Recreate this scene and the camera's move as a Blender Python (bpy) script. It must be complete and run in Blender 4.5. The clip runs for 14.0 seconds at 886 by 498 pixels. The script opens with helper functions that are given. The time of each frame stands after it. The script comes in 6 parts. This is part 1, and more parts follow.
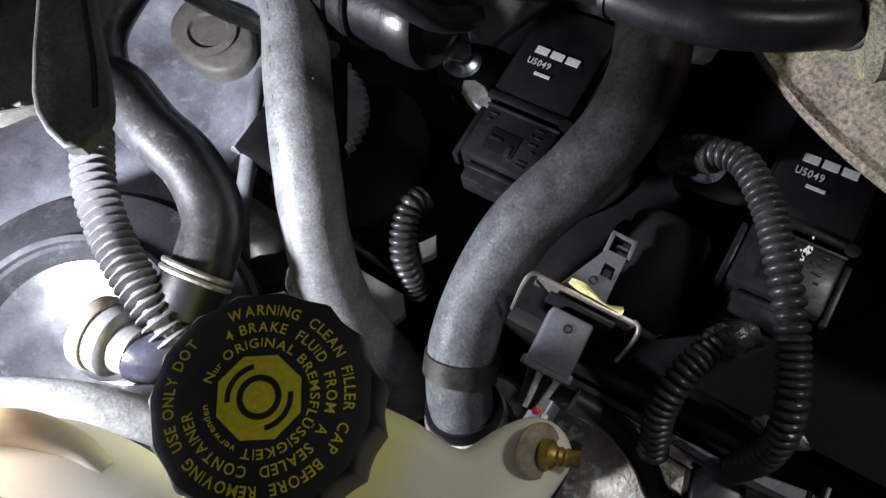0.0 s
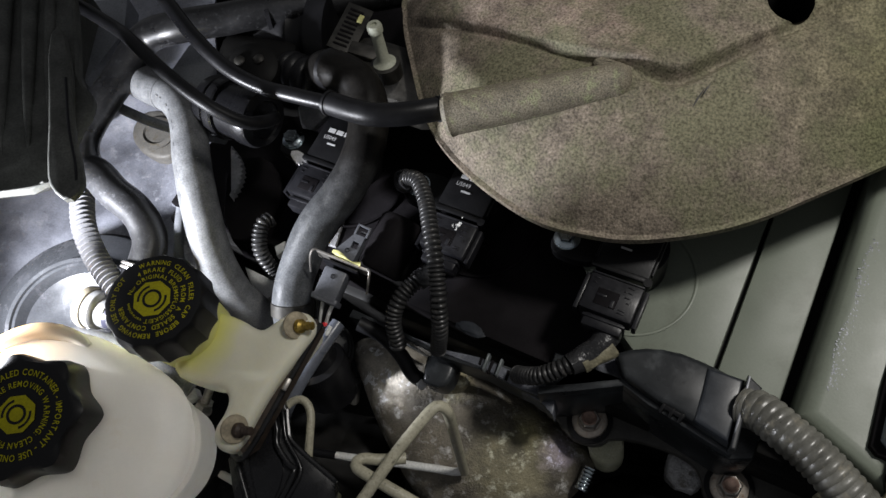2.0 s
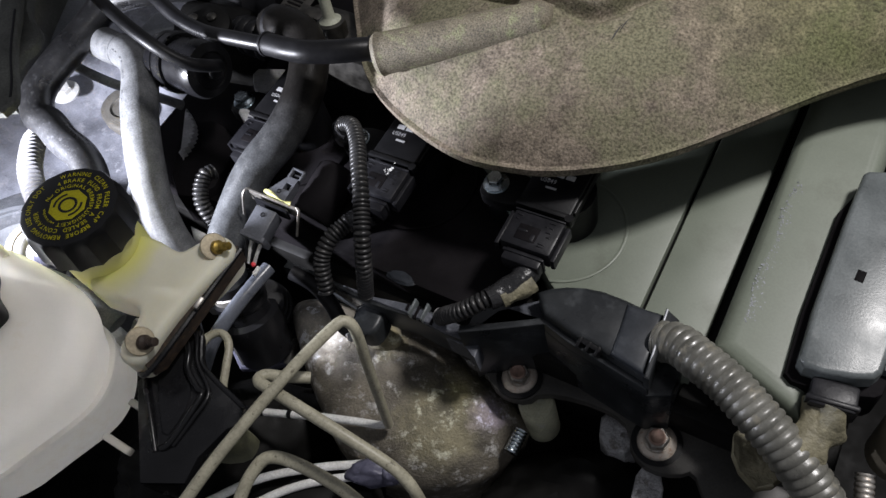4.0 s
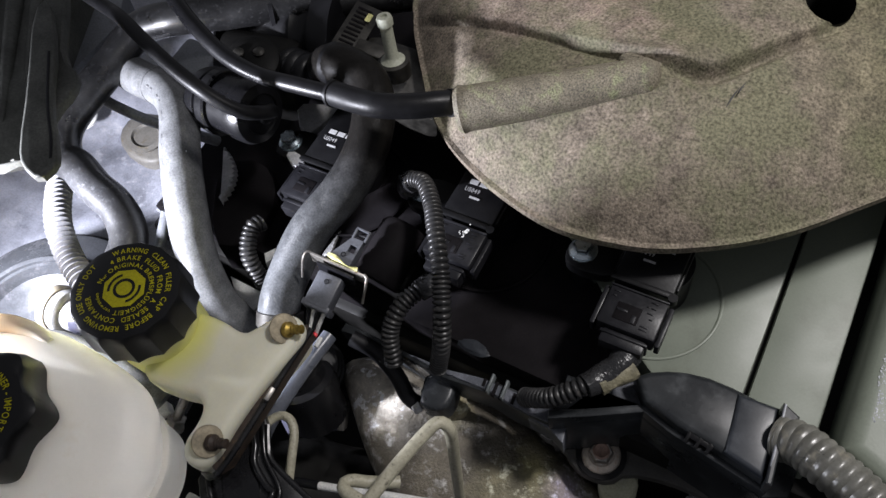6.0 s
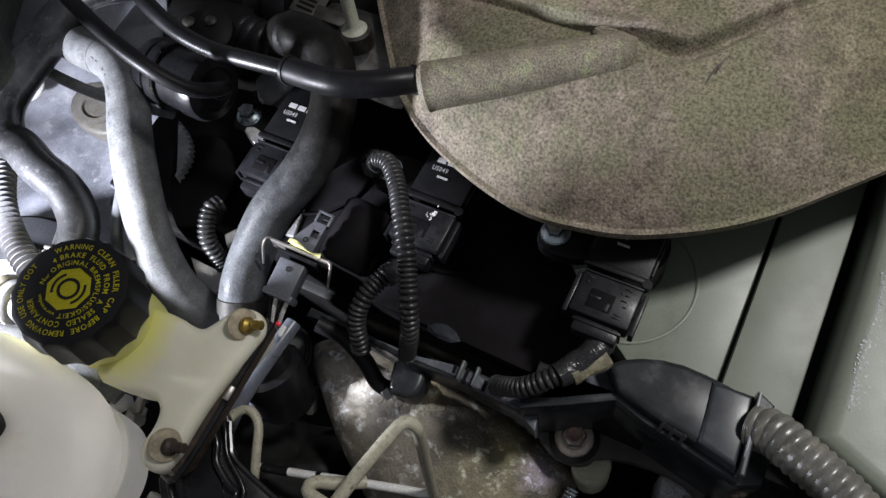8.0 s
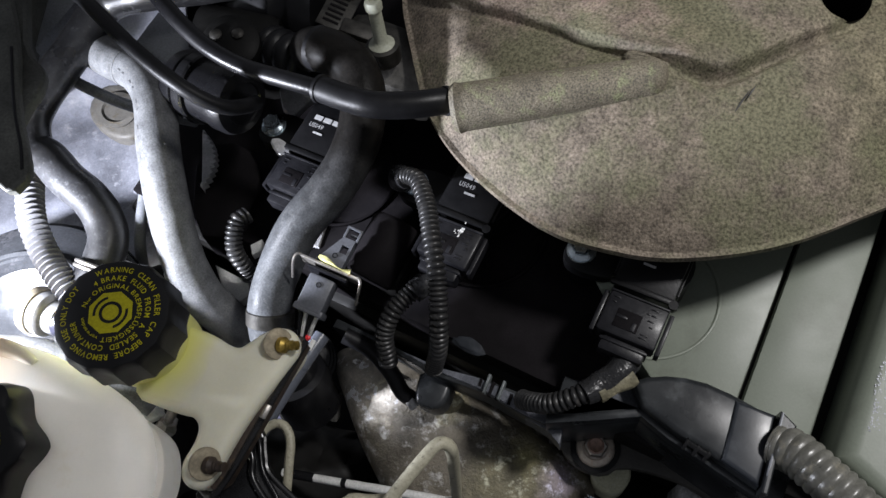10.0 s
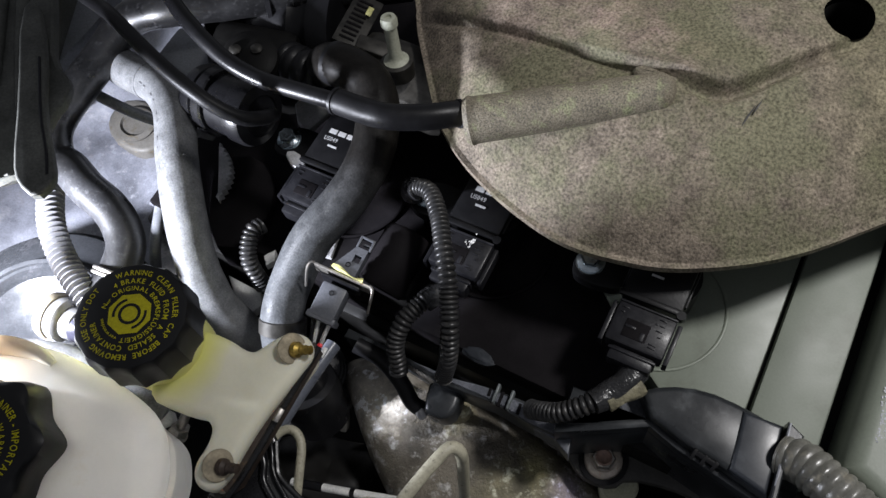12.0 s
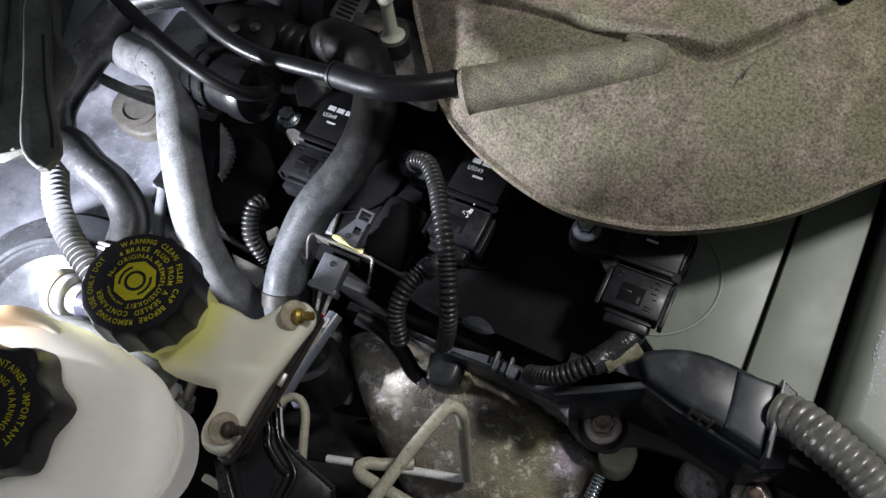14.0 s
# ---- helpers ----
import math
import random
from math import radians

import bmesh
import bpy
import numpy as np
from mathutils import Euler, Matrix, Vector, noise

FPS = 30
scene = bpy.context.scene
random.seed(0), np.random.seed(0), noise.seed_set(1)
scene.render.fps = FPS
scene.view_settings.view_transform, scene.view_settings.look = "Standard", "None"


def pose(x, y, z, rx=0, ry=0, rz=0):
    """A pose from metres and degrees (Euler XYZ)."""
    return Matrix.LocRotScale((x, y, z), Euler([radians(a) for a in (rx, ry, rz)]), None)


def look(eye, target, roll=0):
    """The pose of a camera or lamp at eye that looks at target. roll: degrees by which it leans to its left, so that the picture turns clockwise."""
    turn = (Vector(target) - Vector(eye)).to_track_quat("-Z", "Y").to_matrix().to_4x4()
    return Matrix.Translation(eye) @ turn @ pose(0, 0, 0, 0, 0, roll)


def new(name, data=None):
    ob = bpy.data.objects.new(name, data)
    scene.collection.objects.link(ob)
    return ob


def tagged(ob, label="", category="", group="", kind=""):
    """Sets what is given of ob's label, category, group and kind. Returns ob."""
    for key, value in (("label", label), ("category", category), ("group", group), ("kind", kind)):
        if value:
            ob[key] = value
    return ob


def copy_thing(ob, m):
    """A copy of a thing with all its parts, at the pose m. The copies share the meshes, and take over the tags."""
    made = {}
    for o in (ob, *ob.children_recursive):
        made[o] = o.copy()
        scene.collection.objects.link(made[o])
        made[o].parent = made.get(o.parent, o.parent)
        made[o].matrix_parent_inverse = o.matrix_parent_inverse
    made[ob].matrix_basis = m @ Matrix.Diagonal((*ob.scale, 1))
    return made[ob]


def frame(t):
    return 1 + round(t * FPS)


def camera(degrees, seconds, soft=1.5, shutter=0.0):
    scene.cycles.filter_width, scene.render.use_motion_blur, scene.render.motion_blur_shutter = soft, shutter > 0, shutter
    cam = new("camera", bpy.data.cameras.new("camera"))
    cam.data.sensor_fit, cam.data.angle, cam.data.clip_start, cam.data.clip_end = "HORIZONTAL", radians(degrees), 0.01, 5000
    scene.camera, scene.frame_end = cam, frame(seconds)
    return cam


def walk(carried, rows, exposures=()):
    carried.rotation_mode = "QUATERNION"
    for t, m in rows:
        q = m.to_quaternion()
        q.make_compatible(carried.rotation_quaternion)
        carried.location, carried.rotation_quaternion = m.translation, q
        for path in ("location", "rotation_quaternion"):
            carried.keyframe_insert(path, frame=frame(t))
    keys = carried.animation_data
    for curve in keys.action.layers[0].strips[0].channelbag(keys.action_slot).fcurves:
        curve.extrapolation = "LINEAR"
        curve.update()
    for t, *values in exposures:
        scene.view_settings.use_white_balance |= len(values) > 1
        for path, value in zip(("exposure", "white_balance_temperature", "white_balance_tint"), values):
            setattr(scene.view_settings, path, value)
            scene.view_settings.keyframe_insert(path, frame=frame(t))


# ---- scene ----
cam = camera(62.0, 14.0)
ROWS = [
    (0, -0.0157, -0.1256, 0.6576, 21.68, 9.07, 30.98),
    (0.5, 0.0817, -0.1411, 0.7390, 23.35, 10.99, 30.36),
    (1, 0.1367, -0.1411, 0.7785, 23.42, 12.37, 29.10),
    (1.5, 0.1479, -0.1539, 0.7917, 23.92, 12.86, 28.01),
    (2, 0.1449, -0.1560, 0.7913, 25.66, 12.05, 26.82),
    (2.5, 0.1543, -0.1655, 0.7907, 28.45, 12.42, 27.04),
    (3, 0.1920, -0.1798, 0.7608, 31.32, 12.37, 27.89),
    (3.2, 0.2099, -0.1864, 0.7465, 32.13, 12.68, 28.45),
    (5.3, 0.1719, -0.1962, 0.7493, 32.03, 10.52, 29.03),
    (5.5, 0.1504, -0.1904, 0.7496, 31.65, 10.17, 28.80),
    (6, 0.1344, -0.1696, 0.7542, 30.38, 10.20, 28.49),
    (6.5, 0.1325, -0.1571, 0.7492, 29.05, 9.88, 28.11),
    (7, 0.1282, -0.1524, 0.7443, 28.04, 9.48, 27.52),
    (7.2, 0.1290, -0.1524, 0.7452, 27.55, 9.42, 27.42),
    (9.3, 0.1153, -0.1351, 0.7551, 24.28, 8.83, 26.52),
    (9.5, 0.1120, -0.1357, 0.7569, 24.18, 8.78, 26.70),
    (10, 0.1090, -0.1398, 0.7641, 24.04, 8.62, 27.13),
    (10.5, 0.1122, -0.1449, 0.7635, 24.32, 8.53, 27.67),
    (11, 0.1055, -0.1526, 0.7636, 24.84, 8.46, 28.10),
    (11.5, 0.1037, -0.1564, 0.7699, 25.35, 8.60, 28.14),
    (12, 0.1113, -0.1494, 0.7667, 26.22, 8.74, 27.89),
    (12.5, 0.1106, -0.1486, 0.7659, 26.61, 8.98, 27.70),
    (13, 0.1090, -0.1503, 0.7651, 26.68, 9.15, 27.66),
    (13.5, 0.1116, -0.1501, 0.7688, 26.26, 9.41, 27.60),
    (14, 0.1200, -0.1618, 0.7661, 25.95, 9.33, 27.17),
]
STOPS = [(0.0, -0.70, 6600, 12), (0.5, -0.78, 7250, 9), (1.0, -0.68, 7100, 9), (1.5, -0.56, 7050, 9), (2.0, -0.34, 6720, 10), (2.5, -0.03, 6600, 11), (3.0, 0.10, 6530, 12), (5.5, 0.16, 6520, 14), (7.0, 0.06, 6520, 13), (9.5, -0.03, 6450, 12), (14.0, 0.0, 6450, 12)]
walk(cam, [(t, pose(x, y, z, rx, ry, rz)) for t, x, y, z, rx, ry, rz in ROWS], STOPS)

# Two frames. ENG: the engine, its z = 0 at the tops of the ignition coils, x along the row of coils.
# BAY: the brake parts and hoses at the bulkhead, which lean against the engine.
LIFT = 0.45
ENG = pose(0, 0, LIFT)
BAY = pose(-0.1465, -0.1301, 0.057, 5.652, 10.058, 31.096)
TAU = 2 * math.pi

# ---- light ----
world = bpy.data.worlds.new("garage_air")
scene.world = world
world.use_nodes = True
world.node_tree.nodes["Background"].inputs[0].default_value = (0.93, 0.97, 1.06, 1)
world.node_tree.nodes["Background"].inputs[1].default_value = 0.16


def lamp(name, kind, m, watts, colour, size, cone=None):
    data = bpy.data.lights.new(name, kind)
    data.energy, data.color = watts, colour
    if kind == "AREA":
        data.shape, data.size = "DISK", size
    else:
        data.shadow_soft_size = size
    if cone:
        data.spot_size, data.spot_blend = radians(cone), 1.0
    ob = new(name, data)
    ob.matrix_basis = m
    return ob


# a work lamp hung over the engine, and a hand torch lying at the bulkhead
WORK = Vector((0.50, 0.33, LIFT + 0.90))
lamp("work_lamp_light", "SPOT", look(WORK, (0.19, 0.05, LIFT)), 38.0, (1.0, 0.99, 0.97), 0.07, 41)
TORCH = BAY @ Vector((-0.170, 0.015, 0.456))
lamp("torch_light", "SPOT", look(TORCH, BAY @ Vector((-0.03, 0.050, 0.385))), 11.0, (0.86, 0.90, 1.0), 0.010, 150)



# ---- materials ----
def mat(name, col, rough=0.5, metal=0.0, var=0.25, scale=45.0, grain=900.0, bump=0.2, depth=0.0003,
        spots=None, spot_scale=120.0, spot_at=0.62, fleck=0.16, spec=0.5, sss=0.0, coat=0.0, rvar=0.12):
    """A surface with broad tone changes, fine grain, relief and, if given, spots of another colour (dust, rust, bloom)."""
    m = bpy.data.materials.new(name)
    m.use_nodes = True
    nt = m.node_tree
    bs = nt.nodes["Principled BSDF"]
    tc = nt.nodes.new("ShaderNodeTexCoord")

    def noise_node(s, detail=4.0, rough_=0.6):
        n = nt.nodes.new("ShaderNodeTexNoise")
        n.inputs["Scale"].default_value, n.inputs["Detail"].default_value, n.inputs["Roughness"].default_value = s, detail, rough_
        nt.links.new(tc.outputs["Object"], n.inputs["Vector"])
        return n

    def mix(fac, a, b):
        x = nt.nodes.new("ShaderNodeMix")
        x.data_type = "RGBA"
        for key, val in ((0, fac), (6, a), (7, b)):
            if hasattr(val, "links"):
                nt.links.new(val, x.inputs[key])
            else:
                x.inputs[key].default_value = val
        return x.outputs[2]

    def ramp(val, a, b, lo=0.0, hi=1.0):
        r = nt.nodes.new("ShaderNodeMapRange")
        nt.links.new(val, r.inputs[0])
        for i, v in zip((1, 2, 3, 4), (a, b, lo, hi)):
            r.inputs[i].default_value = v
        return r.outputs[0]

    broad, fine = noise_node(scale), noise_node(grain, 3.0)
    dark = (*[c * (1 - var) for c in col], 1)
    light = (*[min(1, c * (1 + var)) for c in col], 1)
    tone = mix(ramp(broad.outputs[0], 0.32, 0.68), dark, light)
    g = mix(ramp(fine.outputs[0], 0.3, 0.7), (*[1 - fleck] * 3, 1), (*[1 + fleck] * 3, 1))
    rgh = ramp(broad.outputs[0], 0.3, 0.7, max(0.03, rough - rvar), min(1, rough + rvar))
    if spots:
        sp = noise_node(spot_scale, 6.0, 0.7)
        f = ramp(sp.outputs[0], spot_at - 0.05, spot_at + 0.08)
        tone = mix(f, tone, (*spots, 1))
    mul = nt.nodes.new("ShaderNodeMix")
    mul.data_type, mul.blend_type = "RGBA", "MULTIPLY"
    mul.inputs[0].default_value = 1.0
    nt.links.new(tone, mul.inputs[6])
    nt.links.new(g, mul.inputs[7])
    colour = mul.outputs[2]
    nt.links.new(colour, bs.inputs["Base Color"])
    nt.links.new(rgh, bs.inputs["Roughness"])
    bs.inputs["Metallic"].default_value = metal
    bs.inputs["Specular IOR Level"].default_value = spec
    bs.inputs["Coat Weight"].default_value = coat
    bs.inputs["Coat Roughness"].default_value = 0.12
    if sss:
        bs.inputs["Subsurface Weight"].default_value = sss
        bs.inputs["Subsurface Radius"].default_value = (0.012, 0.010, 0.006)
        bs.inputs["Subsurface Scale"].default_value = 1.0
    b = nt.nodes.new("ShaderNodeBump")
    b.inputs["Strength"].default_value, b.inputs["Distance"].default_value = bump, depth
    nt.links.new(fine.outputs[0], b.inputs["Height"])
    nt.links.new(b.outputs[0], bs.inputs["Normal"])
    return m


RUBBER = mat("black_rubber", (0.008, 0.008, 0.009), 0.42, var=0.3, spots=(0.018, 0.018, 0.018), spot_at=0.68, spec=0.24)
HOSE_BLACK_LIT = mat("dusty_black_hose_lit_side", (0.010, 0.010, 0.0105), 0.34, var=0.3, fleck=0.35, spots=(0.034, 0.034, 0.035), spot_scale=420, spot_at=0.60, spec=0.5)
HOSE_SHADED_END = mat("dusty_hose_shaded_end", (0.078, 0.082, 0.087), 0.42, var=0.28, scale=120, fleck=0.30, grain=1100, spots=(0.135, 0.138, 0.138), spot_scale=260, spot_at=0.62, spec=0.10, bump=0.45)
HOSE_GREY = mat("dusty_grey_hose", (0.128, 0.131, 0.135), 0.46, var=0.28, scale=120, fleck=0.30, grain=1100, spots=(0.17, 0.172, 0.172), spot_scale=260, spot_at=0.62, spec=0.35, bump=0.45)
PIPE = mat("gloss_black_pipe", (0.006, 0.006, 0.007), 0.34, var=0.2, spec=0.34)
PLASTIC = mat("black_plastic", (0.0055, 0.0055, 0.0062), 0.45, var=0.3, spots=(0.013, 0.013, 0.013), spot_scale=220, spot_at=0.70, spec=0.22)
COVER_BLACK = mat("black_cover_plastic", (0.0085, 0.0076, 0.0085), 0.70, var=0.5, scale=30, spec=0.05)
LOOM = mat("worn_dark_loom_plastic", (0.021, 0.023, 0.025), 0.32, var=0.35, scale=30, bump=0.05, spots=(0.046, 0.050, 0.053), spot_scale=60, spot_at=0.60, spec=0.4)
LOOM_BLOCK = mat("scuffed_loom_plastic", (0.021, 0.024, 0.029), 0.36, var=0.35, scale=30, bump=0.05, spots=(0.045, 0.050, 0.058), spot_scale=60, spot_at=0.58, spec=0.4)
# duct plastic with dust, made paler to stand for light on it
LOOM_DUSTY_LIT = mat("dusty_lit_loom_plastic", (0.070, 0.075, 0.088), 0.40, var=0.4, scale=40, bump=0.08, fleck=0.3, spots=(0.15, 0.155, 0.18), spot_scale=70, spot_at=0.57, spec=0.4)
CONDUIT = mat("corrugated_black_plastic", (0.022, 0.022, 0.0225), 0.36, var=0.4, spots=(0.050, 0.047, 0.044), spot_scale=260, spot_at=0.58, spec=0.35)
CONDUIT_GREY = mat("dusty_corrugated_plastic", (0.115, 0.113, 0.098), 0.36, var=0.4, scale=60, spots=(0.2, 0.185, 0.145), spot_scale=130, spot_at=0.60, spec=0.7)
CONDUIT_PALE = mat("pale_corrugated_plastic", (0.125, 0.125, 0.132), 0.24, var=0.2)
TAPE = mat("black_tape", (0.020, 0.020, 0.021), 0.30, var=0.3, grain=260, bump=0.8, depth=0.0012)
CONNECTOR = mat("grey_black_connector", (0.010, 0.010, 0.012), 0.40, var=0.3, scale=120, spots=(0.04, 0.04, 0.04), spot_scale=300, spot_at=0.68, spec=0.25)
SENSOR = mat("blue_grey_connector", (0.095, 0.10, 0.115), 0.50, var=0.2, fleck=0.2)
CAP = mat("black_cap_plastic", (0.0065, 0.0065, 0.007), 0.42, var=0.2, grain=1500, fleck=0.05, bump=0.05, spec=0.30)
YELLOW = mat("yellow_print", (0.42, 0.38, 0.012), 0.7, var=0.12, spec=0.2)
PRINT = mat("pale_print", (0.45, 0.45, 0.45), 0.6, var=0.15, grain=2500, fleck=0.3)
TANK = mat("milky_tank_plastic", (0.68, 0.655, 0.60), 0.40, var=0.08, scale=25, bump=0.03, fleck=0.02, spots=(0.62, 0.56, 0.45), spot_scale=25, spot_at=0.60)
NECK = mat("yellowed_tank_plastic", (0.68, 0.655, 0.52), 0.45, var=0.06, scale=30, bump=0.03, fleck=0.02, sss=0.3)
ZINC = mat("zinc_plated_steel", (0.55, 0.62, 0.66), 0.25, metal=1.0, var=0.15)
STEEL = mat("dull_steel", (0.42, 0.40, 0.37), 0.42, metal=0.85, var=0.25, spots=(0.22, 0.13, 0.07), spot_scale=500, spot_at=0.6)
BOLT = mat("weathered_bolt", (0.56, 0.50, 0.43), 0.45, metal=0.35, var=0.25, spots=(0.36, 0.21, 0.13), spot_scale=450, spot_at=0.60)
TIP = mat("rust_pink_steel", (0.30, 0.20, 0.16), 0.6, metal=0.2, var=0.3, scale=300)
RUST = mat("rusty_steel", (0.042, 0.029, 0.022), 0.6, metal=0.2, var=0.5, scale=150, spots=(0.12, 0.075, 0.035), spot_scale=400, spot_at=0.60)
BRASS = mat("brassy_screw", (0.36, 0.25, 0.06), 0.45, metal=0.8, var=0.4, scale=300)
WASHER = mat("tarnished_washer", (0.36, 0.31, 0.22), 0.5, metal=0.5, var=0.3, scale=200)
BRAKE_LINE = mat("beige_coated_line", (0.36, 0.34, 0.255), 0.45, var=0.2, scale=120, spots=(0.07, 0.06, 0.04), spot_scale=380, spot_at=0.63)
LINE_WHITE = mat("white_coated_line", (0.68, 0.68, 0.66), 0.40, var=0.1, scale=120)
MANIFOLD = mat("grainy_cast_plenum", (0.183, 0.153, 0.120), 0.72, spec=0.15, var=0.38, scale=110, grain=800, bump=0.9, depth=0.0006, fleck=0.58,
               spots=(0.156, 0.148, 0.096), spot_scale=20, spot_at=0.50)
MOSSY = mat("mossy_cast_alloy", (0.170, 0.148, 0.106), 0.66, var=0.25, scale=90, grain=1300, bump=0.9, depth=0.0005, fleck=0.65,
            spots=(0.235, 0.245, 0.135), spot_scale=130, spot_at=0.57)
VALVE_PAINT = mat("grey_green_cover_paint", (0.158, 0.178, 0.142), 0.46, var=0.09, scale=14, bump=0.12, fleck=0.06, spots=(0.134, 0.148, 0.116), spot_scale=26, spot_at=0.60)
BOX_GREY = mat("blue_grey_box_plastic", (0.105, 0.118, 0.12), 0.36, var=0.25, scale=40, spots=(0.19, 0.2, 0.2), spot_scale=75, spot_at=0.64)
CAST = mat("corroded_cast_alloy", (0.130, 0.115, 0.090), 0.62, metal=0.15, var=0.5, scale=45, grain=700, bump=0.9, depth=0.0009,
           spots=(0.40, 0.39, 0.37), spot_scale=130, spot_at=0.59)
CAST_PALE = mat("pale_cast_alloy", (0.42, 0.42, 0.43), 0.6, metal=0.15, var=0.45, scale=130, grain=900, bump=0.9, depth=0.0008, fleck=0.3, spots=(0.17, 0.16, 0.145), spot_scale=150, spot_at=0.55)
CAST_GREEN = mat("yellow_stained_alloy", (0.46, 0.46, 0.33), 0.6, var=0.3, scale=60, bump=0.4, depth=0.0005, spots=(0.46, 0.46, 0.42), spot_scale=100)
BODY_PAINT = mat("blue_grey_body_paint", (0.215, 0.222, 0.255), 0.30, var=0.5, scale=26, bump=0.1, coat=0.2, spots=(0.30, 0.303, 0.33), spot_scale=70, spot_at=0.60)
SERVO = mat("dusty_black_servo", (0.034, 0.036, 0.040), 0.22, var=0.3, scale=25, spots=(0.08, 0.08, 0.088), spot_scale=60, spot_at=0.6, bump=0.06)
BRACKET = mat("gloss_black_bracket", (0.009, 0.009, 0.010), 0.24, var=0.25, spec=0.35, bump=0.08)
PALE_PLATE = mat("pale_metal", (0.48, 0.48, 0.49), 0.45, metal=0.2, var=0.25, scale=120, spots=(0.25, 0.25, 0.26), spot_scale=200, spot_at=0.62)
CREAM = mat("cream_plastic", (0.155, 0.135, 0.10), 0.5, var=0.25, scale=90)
WHITE = mat("white_plastic", (0.70, 0.70, 0.68), 0.45, var=0.1)
GREY_SHEET = mat("grey_sheet_metal", (0.22, 0.23, 0.25), 0.5, metal=0.3, var=0.15, spots=(0.16, 0.16, 0.17), spot_scale=200)
OLIVE = mat("olive_plated_steel", (0.17, 0.17, 0.105), 0.5, metal=0.4, var=0.3, scale=90)
DARK = mat("oily_black_metal", (0.007, 0.0068, 0.0064), 0.55, var=0.5, scale=60, spec=0.14)
NAVY = mat("dull_blue_black_plastic", (0.085, 0.085, 0.125), 0.5, var=0.3)
RED = mat("red_mark", (0.75, 0.03, 0.04), 0.4, var=0.1)
TRIM = mat("dusty_olive_black_plastic", (0.075, 0.077, 0.070), 0.60, var=0.45, scale=50, fleck=0.25, spec=0.3)
CABLE = mat("blue_grey_cable_sheath", (0.11, 0.12, 0.145), 0.34, var=0.2)
OLD_TAPE = mat("crumpled_olive_tape", (0.17, 0.155, 0.10), 0.6, var=0.35, scale=120, grain=300, bump=0.9, depth=0.0012)
ELBOW = mat("dull_blue_black_elbow", (0.030, 0.030, 0.045), 0.35, var=0.3)
PALE_YELLOW = mat("pale_yellow_paint", (0.60, 0.58, 0.24), 0.6, var=0.3, scale=400)
PAD = mat("stained_cream_pad", (0.125, 0.118, 0.105), 0.55, var=0.25, scale=90, spots=(0.10, 0.085, 0.06), spot_scale=140, spot_at=0.60)
FLANGE = mat("dull_brown_black_plastic", (0.050, 0.048, 0.044), 0.5, var=0.35, scale=50, spec=0.3)
VALVE_WHITE = mat("dull_white_plastic", (0.13, 0.13, 0.13), 0.45, var=0.1)
CONCRETE = mat("garage_concrete", (0.22, 0.21, 0.20), 0.8, var=0.2, scale=3, grain=80)


def stain_or_glow(m, centre, inner, outer, colour):
    """Colour mixed in round one place: fluid behind a tank's wall, or a painted glow."""
    nt = m.node_tree
    bs = nt.nodes["Principled BSDF"]
    old = bs.inputs["Base Color"].links[0].from_socket
    tc, dist, wob = nt.nodes.new("ShaderNodeTexCoord"), nt.nodes.new("ShaderNodeVectorMath"), nt.nodes.new("ShaderNodeTexNoise")
    wob.inputs["Scale"].default_value = 55
    dist.operation = "DISTANCE"
    dist.inputs[1].default_value = centre
    nt.links.new(tc.outputs["Object"], dist.inputs[0])
    nt.links.new(tc.outputs["Object"], wob.inputs["Vector"])
    add, rng, mx = nt.nodes.new("ShaderNodeMath"), nt.nodes.new("ShaderNodeMapRange"), nt.nodes.new("ShaderNodeMix")
    add.operation = "MULTIPLY_ADD"
    nt.links.new(wob.outputs[0], add.inputs[0])
    add.inputs[1].default_value = 0.012
    nt.links.new(dist.outputs["Value"], add.inputs[2])
    nt.links.new(add.outputs[0], rng.inputs[0])
    for i, v in zip((1, 2, 3, 4), (inner, outer, 1.0, 0.0)):
        rng.inputs[i].default_value = v
    mx.data_type = "RGBA"
    nt.links.new(rng.outputs[0], mx.inputs[0])
    nt.links.new(old, mx.inputs[6])
    mx.inputs[7].default_value = (*colour, 1)
    nt.links.new(mx.outputs[2], bs.inputs["Base Color"])


stain_or_glow(NECK, (0.0, 0.0, 0.02), 0.026, 0.040, (0.76, 0.74, 0.20))
# amber glow of torch light through the tank's wall, put into its colour
stain_or_glow(TANK, (-0.040, 0.046, 0.074), 0.028, 0.054, (0.72, 0.45, 0.18))


def translucent(m, share, colour):
    """Thin milky plastic: part of the light goes through the wall."""
    nt = m.node_tree
    bs, out = nt.nodes["Principled BSDF"], nt.nodes["Material Output"]
    tr, mx = nt.nodes.new("ShaderNodeBsdfTranslucent"), nt.nodes.new("ShaderNodeMixShader")
    tr.inputs["Color"].default_value = (*colour, 1)
    mx.inputs[0].default_value = share
    nt.links.new(bs.outputs[0], mx.inputs[1])
    nt.links.new(tr.outputs[0], mx.inputs[2])
    nt.links.new(mx.outputs[0], out.inputs["Surface"])


translucent(TANK, 0.30, (0.95, 0.95, 0.92))


